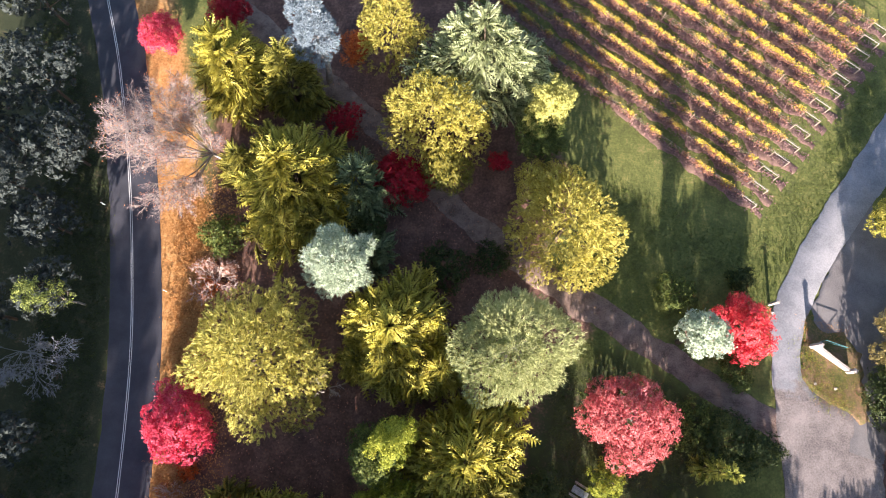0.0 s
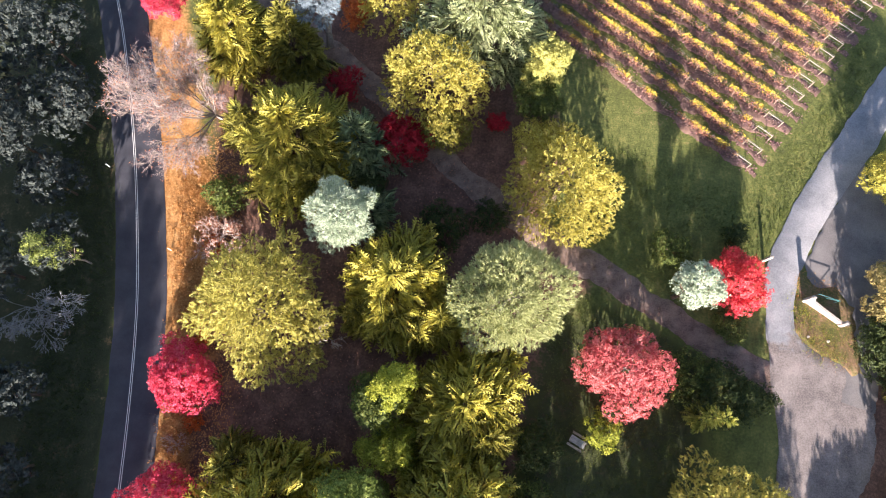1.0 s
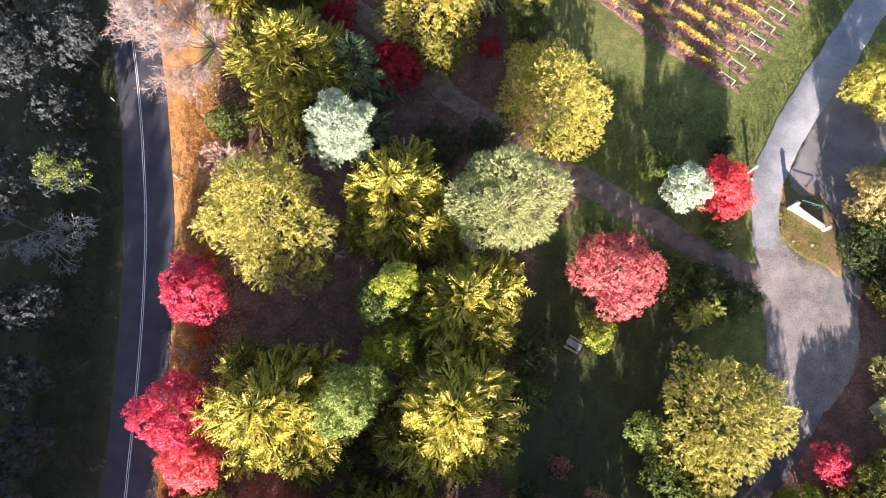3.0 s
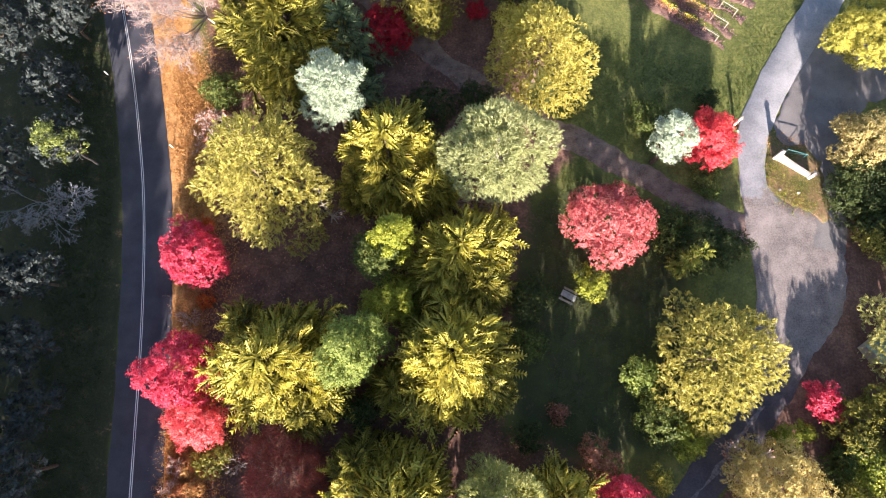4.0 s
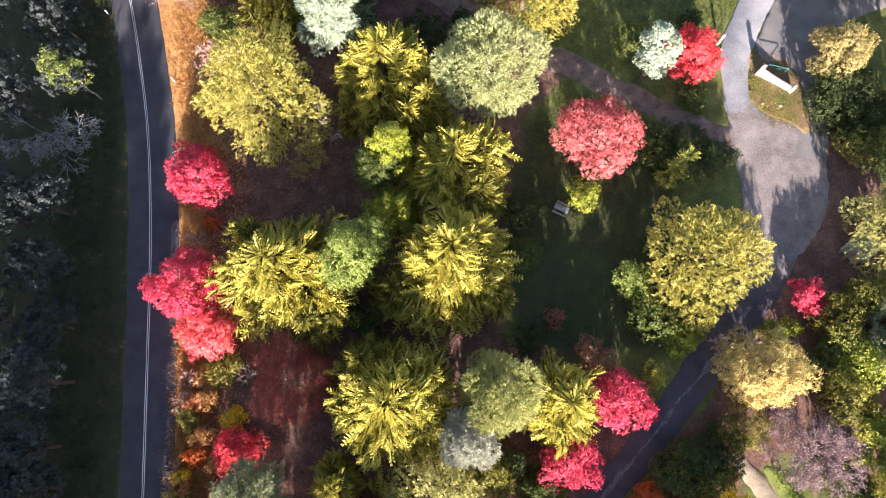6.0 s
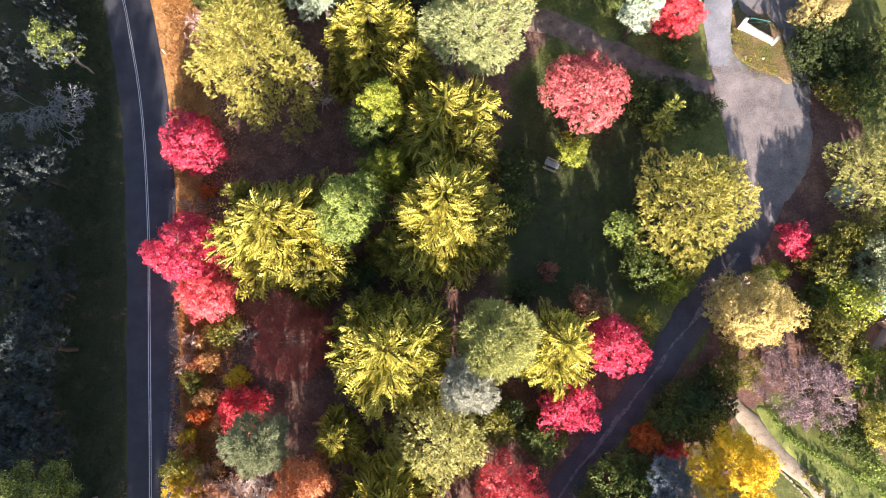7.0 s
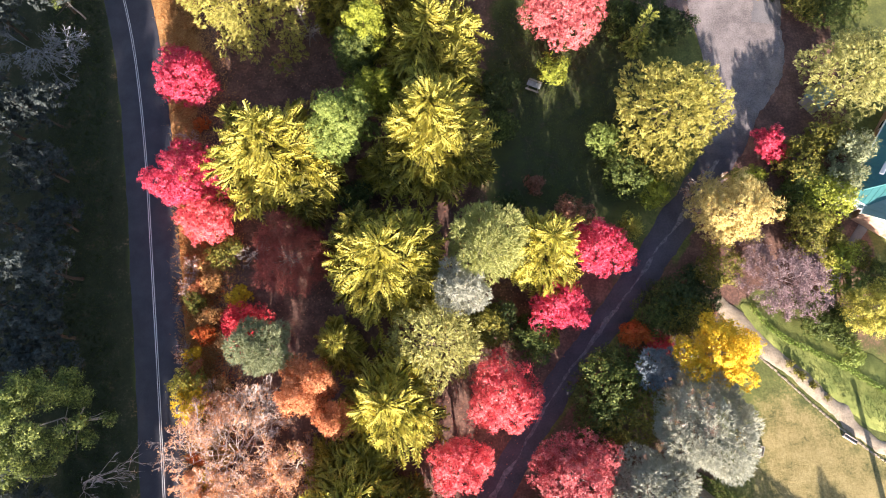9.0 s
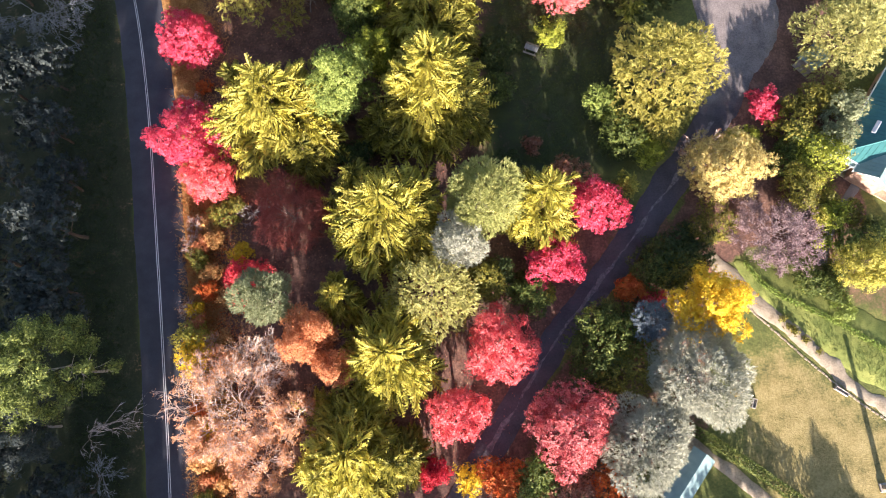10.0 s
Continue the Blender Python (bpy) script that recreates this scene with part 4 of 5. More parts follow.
shrub(31.6, -36.4, 4.0, 2.7, 'darkgreen')
shrub(-30.7, -40.4, 3.0, 2.6, 'lemon')
shrub(8.6, -60.9, 3.5, 2.9, 'mint')
shrub(34.8, -32.8, 3.5, 3.2, 'olive')
shrub(32.2, -34.3, 3.0, 2.4, 'darkgreen')
shrub(4.1, -60.4, 3.5, 2.6, 'orange')
shrub(12.3, -62.3, 4.0, 3.2, 'rust')
shrub(17.1, -62.8, 4.0, 2.9, 'orange')
bare(-18.4, -51.2, 7.5, 3.5, 'copper')
bare(-29.0, -51.6, 6.0, 3.4, 'copper')
conifer(29.8, -1.5, 9.5, 1.6, 'lime')

shrub(53.0, -33.6, 2.4, 2.0, 'olive')
shrub(51.4, -37.0, 2.6, 1.9, 'mint')
shrub(54.6, -36.4, 2.6, 2.4, 'green')
shrub(49.2, -40.6, 2.0, 1.6, 'green')
shrub(48.0, -34.0, 3.4, 2.0, 'gold')
shrub(48.6, -36.6, 2.6, 1.5, 'lime')
shrub(50.4, -31.0, 3.0, 2.0, 'olive')
shrub(56.6, -39.6, 2.4, 2.0, 'green')

# ---- dark wood beyond the road ----


def gum(x, y, h, r, tone="gumshade", low=0.3):
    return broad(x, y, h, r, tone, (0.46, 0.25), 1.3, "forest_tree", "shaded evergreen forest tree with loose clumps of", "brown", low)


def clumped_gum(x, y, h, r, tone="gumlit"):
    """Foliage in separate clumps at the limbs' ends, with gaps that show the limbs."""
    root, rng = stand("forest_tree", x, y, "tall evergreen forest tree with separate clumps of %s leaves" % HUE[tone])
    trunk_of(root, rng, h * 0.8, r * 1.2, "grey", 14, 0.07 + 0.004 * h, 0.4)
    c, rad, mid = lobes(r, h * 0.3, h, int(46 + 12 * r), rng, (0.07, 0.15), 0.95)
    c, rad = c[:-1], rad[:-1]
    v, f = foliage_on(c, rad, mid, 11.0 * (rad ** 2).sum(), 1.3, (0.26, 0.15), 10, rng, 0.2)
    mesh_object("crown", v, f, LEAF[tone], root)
    return root


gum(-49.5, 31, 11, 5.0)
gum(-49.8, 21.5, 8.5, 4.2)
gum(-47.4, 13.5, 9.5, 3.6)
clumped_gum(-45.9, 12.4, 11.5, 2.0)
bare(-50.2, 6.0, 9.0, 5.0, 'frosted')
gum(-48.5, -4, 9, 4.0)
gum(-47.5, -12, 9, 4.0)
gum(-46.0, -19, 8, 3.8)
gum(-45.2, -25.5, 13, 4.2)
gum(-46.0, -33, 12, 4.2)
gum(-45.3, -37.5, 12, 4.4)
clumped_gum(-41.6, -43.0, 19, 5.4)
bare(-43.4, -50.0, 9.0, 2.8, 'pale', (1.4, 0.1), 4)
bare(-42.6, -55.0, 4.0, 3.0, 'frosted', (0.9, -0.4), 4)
clumped_gum(-47.8, -49, 15, 4.6, 'gumshade')
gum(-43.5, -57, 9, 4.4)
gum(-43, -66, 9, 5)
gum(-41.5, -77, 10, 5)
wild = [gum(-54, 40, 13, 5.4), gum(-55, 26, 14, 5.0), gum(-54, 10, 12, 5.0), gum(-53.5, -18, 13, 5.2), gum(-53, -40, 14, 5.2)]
rng = np.random.default_rng(77)
spots = [(-58, 52), (-64, 62), (-60, 34), (-61, 18), (-60, 2), (-54, -6), (-60, -12), (-61, -27), (-53, -29), (-60, -38), (-52.5, -51), (-59, -52), (-51, -61), (-58, -66), (-50, -72), (-56, -80),
         (-47, -84), (-41, -90), (-47, -96), (-36, -98), (-58, -92), (-30, -104), (-24, -96)]
for i, (x, y) in enumerate(spots):
    copy_thing(wild[i % 5], pose(x + rng.uniform(-1, 1), y + rng.uniform(-1, 1), -0.05, 0, 0, rng.uniform(0, 360)))

# unseen tall trees beyond the road's assumed bend, added to shade road and wood
tall = gum(-38.8, -108, 38, 4.4)
for x, y, turn, size in ((-38.2, -116, 40, 1), (-40.6, -113, 130, 0.9), (-42.6, -104.5, 170, 0.8), (-41.2, -100.5, 10, 0.8), (-44.6, -107, 290, 0.8), (-39.4, -123, 250, 1), (-37.8, -129, 310, 1), (-53.5, -82, 70, 1), (-59.5, -86, 200, 1), (-48.6, -112, 20, 1.08)):
    copy_thing(tall, pose(x, y, -0.05, 0, 0, turn) @ Matrix.Scale(size, 4))
low = gum(-36.8, -88, 11, 3.0)
for x, y, turn in ((-37.2, -95, 80), (-37.0, -101, 200)):
    copy_thing(low, pose(x, y, -0.05, 0, 0, turn))

# also out of view, added to shade the right lane
near = gum(-35.3, -97, 27, 2.3)
copy_thing(near, pose(-35.0, -92, -0.05, 0, 0, 140))

# unseen trees carry the wood on to the south, added to shade the drive
south = [gum(-20, -80, 9.5, 4.6, 'olive'), gum(-8, -82, 9.5, 5.0, 'green')]
for i, (x, y) in enumerate(((13.2, -76), (16.7, -79), (-14, -88), (-1, -90), (6, -80), (14, -84), (21, -79), (28, -88), (-24, -92), (9, -94), (20, -94), (34, -96))):
    copy_thing(south[i % 2], pose(x, y, -0.05, 0, 0, 37 * i))

# unseen trees east of the island, added to cast shade on the lane
broad(63.5, 9, 14, 5.5, 'green')
broad(68, 20, 12, 5, 'olive')

# ---- bare tree that leans over the road ----


def fan_tree(x, y, fork, reaches):
    """A leafless tree that leans out: a short trunk, long limbs fanned to one side, each with side branches down to fine twigs."""
    root, rng = stand("bare_tree", x, y, "large leafless tree leaning over the road, pale limbs and lilac-grey twigs")
    segs, tips = [], []

    def bough(p, d, length, thick, level):
        n = 5 if level == 0 else 4 if level < 3 else 2
        step = length / n
        for i in range(n):
            d = unit(d + rng.normal(0, 0.11, 3) + np.array([0, 0, 0.05 if level else -0.03]))
            q = p + d * step
            t1 = thick * (1 - 0.72 * (i + 1) / n)
            segs.append((p, q, thick * (1 - 0.72 * i / n), t1))
            if level < 3 and (i or level):
                for _ in range((3, 2, 2)[level]):
                    side = unit(np.cross(d, rng.normal(size=3)))
                    nd = unit(d * rng.uniform(0.7, 1.1) + side * rng.uniform(0.45, 0.95))
                    bough(q, nd, length * rng.uniform(0.3, 0.5) * (1.1 - 0.35 * i / n), max(t1 * 0.6, 0.014), level + 1)
            p = q
        if level >= 2:
            for _ in range(2):
                nd = unit(d + rng.normal(0, 0.45, 3))
                tips.append((p, p + nd * rng.uniform(0.3, 0.75)))
    base, top = np.zeros(3), np.array(fork)
    segs.append((base, top * np.array([0.4, 0.4, 0.55]), 0.3, 0.25))
    segs.append((top * np.array([0.4, 0.4, 0.55]), top, 0.25, 0.2))
    for dx, dy, z in reaches:
        v = np.array([dx, dy, z]) - top
        length = np.linalg.norm(v) * 0.74
        bough(top, unit(v + np.array([0, 0, 0.04 * length])), length, 0.135, 0)
    a, b = np.array([q[0] for q in segs]), np.array([q[1] for q in segs])
    v, f = tubes(a, b, np.maximum([q[2] for q in segs], 0.016), np.maximum([q[3] for q in segs], 0.011), 3)
    mesh_object("limb_frame", v, f, BARK["bleached"], root)
    ta, tb = np.array([q[0] for q in tips]), np.array([q[1] for q in tips])
    v, f = leaf_tris(ta, unit(tb - ta), 0.0, 0.034, rng, rng.normal(size=ta.shape))
    v[1::3] = tb
    tagged(mesh_object("twig_haze", v, f, BARK["mauve"], root, "fine lilac-grey twigs"), kind="stuff")
    n = int(len(tips) * 0.14)
    at = tb[rng.integers(0, len(tips), n)] + rng.normal(0, 0.12, (n, 3))
    v, f = leaf_quads(at, unit(rng.normal(size=(n, 3))), 0.17, 0.11, rng)
    tagged(mesh_object("dry_foliage", v, f, LEAF["copper"], root, "last dry orange leaves"), kind="stuff")
    return root


fan_tree(-31.2, 32.6, (-0.5, -0.5, 4.0),
         ((-4.0, 6.5, 11.0), (-9.0, 1.9, 12.6), (-9.6, -2.9, 13.2), (-7.6, -5.6, 12.6), (-5.2, -8.4, 10.6), (0.7, 1.0, 9.0), (-2.0, 2.0, 12.0), (-6.1, 4.0, 12.0), (-3.6, -4.4, 11.5), (-3.4, -10.5, 9.0), (-1.4, -8.0, 8.0)))

bare(-14.3, 4.4, 13.0, 2.4, 'pale', (1.3, 0.1), 4)

# rough growth along the verge
rng = np.random.default_rng(41)
for i, y in enumerate(np.arange(-26.0, -62.0, -2.1)):
    tone = ("straw", "copper", "olive", "straw", "orange", "amber", "copper")[i % 7]
    shrub(-31.0 + 0.028 * (y + 26) * -1 + rng.uniform(-0.3, 1.6), y + rng.uniform(-0.6, 0.6), rng.uniform(1.5, 2.8), rng.uniform(1.0, 1.6), tone)
    if i % 2:
        shrub(-28.2 + rng.uniform(-0.5, 1.4), y + rng.uniform(-0.8, 0.8), rng.uniform(1.6, 2.8), rng.uniform(1.0, 1.6), ("olive", "straw", "copper", "straw")[i % 4])
for y in (-25.6, -28.4, -36.5, -8.5):
    bare(-31.2 + rng.uniform(-0.3, 0.6), y, 2.6, 1.5, 'rust', (0, 0), 4)
for y in (-6.0, 4.0, 9.5, 16.0, 21.0):
    shrub(-30.6 + rng.uniform(-0.8, 1.2), y, 1.2, 1.3, ("orange", "straw")[int(y) % 2])

# ---- vineyard ----
ROW = np.array([-0.803, 0.596])


def vine_row(k):
    rng = np.random.default_rng(500 + k)
    foot = np.array([38.3 + 1.56 * k, 31.1 + 2.1 * k])
    length = (80 - foot[1]) / ROW[1]
    root = new("vine_row")
    root.location = (*foot, 0)
    tagged(root, "trellised vine row with thinning yellow and brown autumn leaves", "vine row", "vineyard rows")
    # end brace: two pale posts and a rail
    for d, name in ((0.0, "end_post"), (2.3, "brace_post")):
        bm = bmesh.new()
        q = ROW * d
        bmesh.ops.create_cone(bm, cap_ends=True, segments=8, radius1=0.07, radius2=0.06, depth=1.4, matrix=pose(q[0], q[1], 0.65))
        part(name, bm, TIMBER, root)
    bm = bmesh.new()
    q = ROW * 1.15
    box(bm, pose(q[0], q[1], 1.22, 0, 0, math.degrees(math.atan2(ROW[1], ROW[0]))), 2.4, 0.065, 0.065, 0.01)
    part("brace_rail", bm, RAIL_TIMBER, root)
    # line posts
    for d in np.arange(7.5, length, 6.0):
        bm = bmesh.new()
        q = ROW * d
        bmesh.ops.create_cone(bm, cap_ends=True, segments=6, radius1=0.05, radius2=0.045, depth=1.8, matrix=pose(q[0], q[1], 0.85))
        part("line_post", bm, TIMBER, root)
    # wires
    for z in (0.75, 1.15, 1.5):
        a = np.array([[0, 0, z]])
        b = np.array([[*(ROW * length), z]])
        v, f = tubes(a, b, [0.008], [0.008], 4)
        mesh_object("trellis_wire", v, f, WIRE, root)
    # vine stocks with two arms, each a part on one shared mesh
    for d in np.arange(3.2, length, 1.5):
        q = ROW * (d + rng.uniform(-0.15, 0.15))
        ob = new("vine_stock", STOCK)
        ob.parent = root
        ob.location = (q[0], q[1], 0)
        ob.rotation_euler = (0, 0, math.atan2(ROW[1], ROW[0]) + rng.choice([0, math.pi]) + rng.normal(0, 0.1))
    # canes
    m = int(length * 9)
    s = rng.uniform(2.4, length, m)
    base = np.column_stack([s[:, None] * ROW, np.full(m, 0.8)])
    tip = base + np.column_stack([rng.normal(0, 0.22, (m, 2)), rng.uniform(0.4, 1.0, m)])
    v, f = tubes(base, tip, np.full(m, 0.016), np.full(m, 0.009), 3)
    tagged(mesh_object("cane_growth", v, f, DARK_TIMBER, root), kind="stuff")
    # leaves gather in clumps, brown below and yellow on top
    clump = np.convolve(rng.normal(size=400), np.ones(5) / 2.2, "same")
    for tone, z0, z1, per in (("rust", 0.4, 1.5, 85), ("yellow", 1.2, 1.85, 84), ("amber", 1.1, 1.8, 36), ("plum", 0.5, 1.5, 40)):
        m = int(length * per)
        s = rng.uniform(2.2, length, m)
        s = s[(clump[np.minimum(399, (s * 4).astype(int))] + rng.normal(0, 0.5, len(s))) > (-0.5 if tone in ("rust", "plum") else 0.35)]
        m = len(s)
        at = np.column_stack([s[:, None] * ROW + rng.normal(0, 0.11 if tone in ("yellow", "amber") else 0.2, (m, 2)), rng.uniform(z0, z1, m)])
        v, f = leaf_quads(at, unit(rng.normal(size=(m, 3))), 0.18, 0.15, rng)
        tagged(mesh_object("foliage", v, f, LEAF[tone], root, {"rust": "dry brown leaves", "plum": "withered purple-brown leaves", "yellow": "yellow leaves", "amber": "golden leaves"}[tone]), kind="stuff")
    m = int(length * 22)
    s = rng.uniform(-1.4, length, m)
    at = np.column_stack([s[:, None] * ROW + rng.normal(0, 0.42, (m, 2)), np.full(m, 0.03)])
    way = unit(np.column_stack([rng.normal(size=(m, 2)), rng.uniform(0, 0.5, m)]))
    v, f = leaf_tris(at, way, 0.24, 0.2, rng, np.tile([0, 0, 1.0], (m, 1)))
    tagged(mesh_object("dropped_foliage", v, f, LEAF["plum"], root, "fallen purple-brown leaves"), kind="stuff")
    line = [(*(foot + ROW * (-1.6 + q)), 1.0) for q in np.linspace(0, length + 1.6, 12)]
    ribbon("vine_strip", line, 0.0, VINE_SOIL, "red-brown strip of fallen leaves under the vines", "soil", 0.32, 900 + k)


RAIL_TIMBER = plain("grey_rail_timber", (0.26, 0.23, 0.19), (0.42, 0.38, 0.32), 2.0, 0.85)
VINE_SOIL = plain("vine_row_litter", (0.085, 0.052, 0.045), (0.24, 0.15, 0.115), 0.9, 0.95, 0.0, 0.6, 6.0)
v, f = tubes([[0, 0, 0], [0.03, 0.02, 0.4], [0, 0, 0.78], [0, 0, 0.78]], [[0.03, 0.02, 0.4], [0, 0, 0.78], [0.7, 0.02, 0.84], [-0.7, -0.02, 0.83]], [0.055, 0.045, 0.03, 0.03], [0.045, 0.035, 0.015, 0.015], 5)
stock = mesh_object("vine_stock", v, f, DARK_TIMBER)
STOCK = stock.data
bpy.data.objects.remove(stock)
for k in range(14):
    vine_row(k)

# ---- entrance island, wall and pillars ----
island = patch("island", [(44.2, 17.4), (43.4, 13.6), (43.0, 10.6), (43.5, 8.6), (45.2, 7.0), (47.4, 6.2), (49.2, 4.9), (50.6, 4.4), (50.5, 8.7), (50.2, 13.5), (48.6, 15.6), (46.6, 15.2)], 0.05, GROUND, "raised dry grass island with patchy weeds", "island", 0.1)
for key, w in (("dry", 0.42), ("litter", 0.48), ("orange", 0.08)):
    island.data.attributes.new(key, 'FLOAT', 'POINT').data.foreach_set("value", np.full(len(island.data.vertices), w, np.float32))


def pillar(bm, m, w, h):
    box(bm, m, w, w, h, 0.025)
    box(bm, m @ pose(0, 0, h - 0.002), w + 0.12, w + 0.12, 0.12, 0.03)
    box(bm, m @ pose(0, 0, h + 0.117), w - 0.1, w - 0.1, 0.1, 0.04)


def entrance_wall():
    root = new("entrance_wall")
    a, b = Vector((44.3, 13.5, 0)), Vector((48.4, 10.7, 0))
    turn = math.degrees(math.atan2(b.y - a.y, b.x - a.x))
    root.matrix_world = pose(a.x, a.y, 0.08, 0, 0, turn)
    tagged(root, "white rendered entrance wall with a pillar at each end", "wall")
    n = (b - a).length
    for x, h, name in ((0, 2.2, "tall_pillar"), (n, 1.7, "end_pillar")):
        bm = bmesh.new()
        pillar(bm, pose(x, 0, -0.1), 0.42, h)
        part(name, bm, WHITE_WALL, root)
    bm = bmesh.new()
    segs = 14
    x0, x1 = 0.27, n - 0.27
    prof = [(x0 + (x1 - x0) * i / segs, 1.0 + 0.45 * (1 - i / segs) ** 2) for i in range(segs + 1)]
    for (xa, za), (xb, zb) in zip(prof, prof[1:]):
        vs = [bm.verts.new(p) for p in ((xa, -0.11, -0.1), (xb, -0.11, -0.1), (xb, -0.11, zb), (xa, -0.11, za), (xa, 0.11, -0.1), (xb, 0.11, -0.1), (xb, 0.11, zb), (xa, 0.11, za))]
        for f in ((0, 1, 2, 3), (5, 4, 7, 6), (3, 2, 6, 7)):
            bm.faces.new([vs[i] for i in f])
    bmesh.ops.remove_doubles(bm, verts=bm.verts, dist=0.001)
    part("wall_panel", bm, WHITE_WALL, root)
    bm = bmesh.new()
    for (xa, za), (xb, zb) in zip(prof, prof[1:]):
        tilt = math.degrees(math.atan2(zb - za, xb - xa))
        box(bm, pose((xa + xb) / 2, 0, (za + zb) / 2 - 0.005, 0, -tilt, 0), math.hypot(xb - xa, zb - za) + 0.01, 0.3, 0.06)
    part("coping", bm, WHITE_WALL, root, "pale sloping coping")
    return root


entrance_wall()


def sign_frame():
    root = new("sign_frame")
    root.matrix_world = pose(45.6, 14.2, 0.05, 0, 0, -16)
    tagged(root, "teal painted metal rail frame behind the entrance wall", "frame")
    for x in (0, 2.5):
        bm = bmesh.new()
        box(bm, pose(x, 0, 0), 0.06, 0.06, 1.3, 0.01)
        part("frame_post", bm, TEAL, root)
    bm = bmesh.new()
    box(bm, pose(1.25, 0, 1.24), 2.7, 0.07, 0.07, 0.012)
    part("top_rail", bm, TEAL, root)
    v, f = tubes([[0, 0, 0.2]], [[2.5, 0, 1.2]], [0.03], [0.03], 6)
    mesh_object("brace_bar", v, f, TEAL, root)


sign_frame()
root = new("gate_pillar")
root.matrix_world = pose(39.6, 18.4, 0, 0, 0, -20)
tagged(root, "square stone gate pillar beside the driveway", "pillar")
bm = bmesh.new()
pillar(bm, pose(0, 0, -0.1), 0.32, 2.1)
part("shaft", bm, STONE, root)


def rock(x, y, s, seed, z=0.0):
    rng = np.random.default_rng(seed)
    bm = bmesh.new()
    bmesh.ops.create_icosphere(bm, subdivisions=2, radius=s)
    for v in bm.verts:
        v.co *= 0.75 + 0.45 * noise.noise(v.co * 1.6 / s + Vector((seed, 0, 0)))
        v.co.z *= 0.6
    ob = part("rock", bm, STONE)
    ob.location, ob.rotation_euler = (x, y, z + 0.15 * s), (0, 0, rng.uniform(0, 6))
    return tagged(ob, "pale weathered garden rock resting on the ground", "rock", "garden rocks")


for i, (x, y, s) in enumerate([(44.4, 9.0, 0.24), (46.8, 8.6, 0.28), (39.9, 17.4, 0.3)]):
    rock(x, y, s, 20 + i, 0.1)

# ---- picnic table in the lawn ----


GREY_TIMBER = plain('grey_table_timber', (0.20, 0.20, 0.20), (0.33, 0.33, 0.33), 2.0, 0.8, 0.0, 0.3)


def picnic_table(x, y, turn):
    root = new("picnic_table")
    root.matrix_world = pose(x, y, -0.04, 0, 0, turn)
    tagged(root, "weathered grey wooden picnic table on shaded grass", "table")
    for i in range(5):
        bm = bmesh.new()
        box(bm, pose(0, -0.32 + 0.16 * i, 0.72), 1.9, 0.145, 0.045, 0.006)
        part("top_plank", bm, GREY_TIMBER, root)
    for s in (-1, 1):
        for i in range(2):
            bm = bmesh.new()
            box(bm, pose(0, s * (0.68 + 0.14 * i), 0.42), 1.9, 0.125, 0.045, 0.006)
            part("seat_plank", bm, TIMBER, root)
        for e in (-0.7, 0.7):
            bm = bmesh.new()
            box(bm, pose(e, s * 0.42, 0, s * 18), 0.09, 0.05, 0.76, 0.006)
            part("leg", bm, TIMBER, root)
    for e in (-0.7, 0.7):
        bm = bmesh.new()
        box(bm, pose(e + 0.05, 0, 0.36), 0.045, 1.7, 0.06)
        part("crossbar", bm, TIMBER, root)


picnic_table(15.9, -5.2, -28)

# ---- roadside posts ----


def guide_post(x, y):
    root = new("guide_post")
    root.location = (x, y, -0.05)
    tagged(root, "white roadside guide post at the asphalt edge", "post", "guide posts")
    bm = bmesh.new()
    box(bm, pose(0, 0, 0), 0.12, 0.08, 1.05, 0.015)
    part("post_body", bm, WHITE_TRIM, root)
    bm = bmesh.new()
    box(bm, pose(0, -0.043, 0.82), 0.08, 0.008, 0.14)
    part("reflector", bm, TEAL_PALE, root)


guide_post(-46.3, 25.6)
guide_post(-36.1, 14.8)

# ---- gardens south-east of the drive ----
ribbon("garden_path", [(35.2, -36.6, 1.5), (36.8, -40.0, 1.7), (39.4, -43.6, 1.9), (42.9, -47.2, 2.0), (46.4, -51.6, 1.8), (50.0, -55.8, 1.7), (60, -64, 1.7)], 0.0, SAND_PATH,
       "sandy stone garden path with weeds growing through", "path", 0.22, seed=8)
ribbon("bed_path", [(27.5, -58.6, 1.0), (29.3, -60.3, 1.2), (32.2, -63.2, 1.3), (36, -67, 1.3), (42, -73, 1.3)], 0.0, SAND_PATH, "pale gravel path behind the clipped hedge", "path", 0.12, seed=9)
ribbon("front_path", [(48.4, -39.5, 0.9), (49.6, -36.8, 1.0), (51.4, -34.0, 1.0), (54.2, -30.8, 1.1), (57, -28, 1.2)], 0.0, APRON, "narrow grey path leading to the house", "path", 0.06, seed=10)



def edging():
    """Flat stones set end to end along the lower side of the garden path."""
    root = new("path_edging")
    root.location = (37.6, -43.2, 0)
    tagged(root, "sandy flat stones edging the sandy garden path", "edging")
    rng = np.random.default_rng(12)
    s = spline([(37.6, -43.2), (40.6, -46.9), (44.8, -52.0), (48.6, -56.2), (54, -61)], 0.5)
    for p, q in zip(s, s[1:]):
        bm = bmesh.new()
        d = q - p
        mid = (p + q) / 2 - np.array([37.6, -43.2]) + rng.normal(0, 0.03, 2)
        box(bm, pose(mid[0], mid[1], -0.08, rng.normal(0, 3), rng.normal(0, 3), math.degrees(math.atan2(d[1], d[0])) + rng.normal(0, 6)), 0.44 * rng.uniform(0.8, 1.05), rng.uniform(0.16, 0.26), rng.uniform(0.1, 0.13), 0.02)
        part("stone", bm, SAND_PATH, root)


edging()


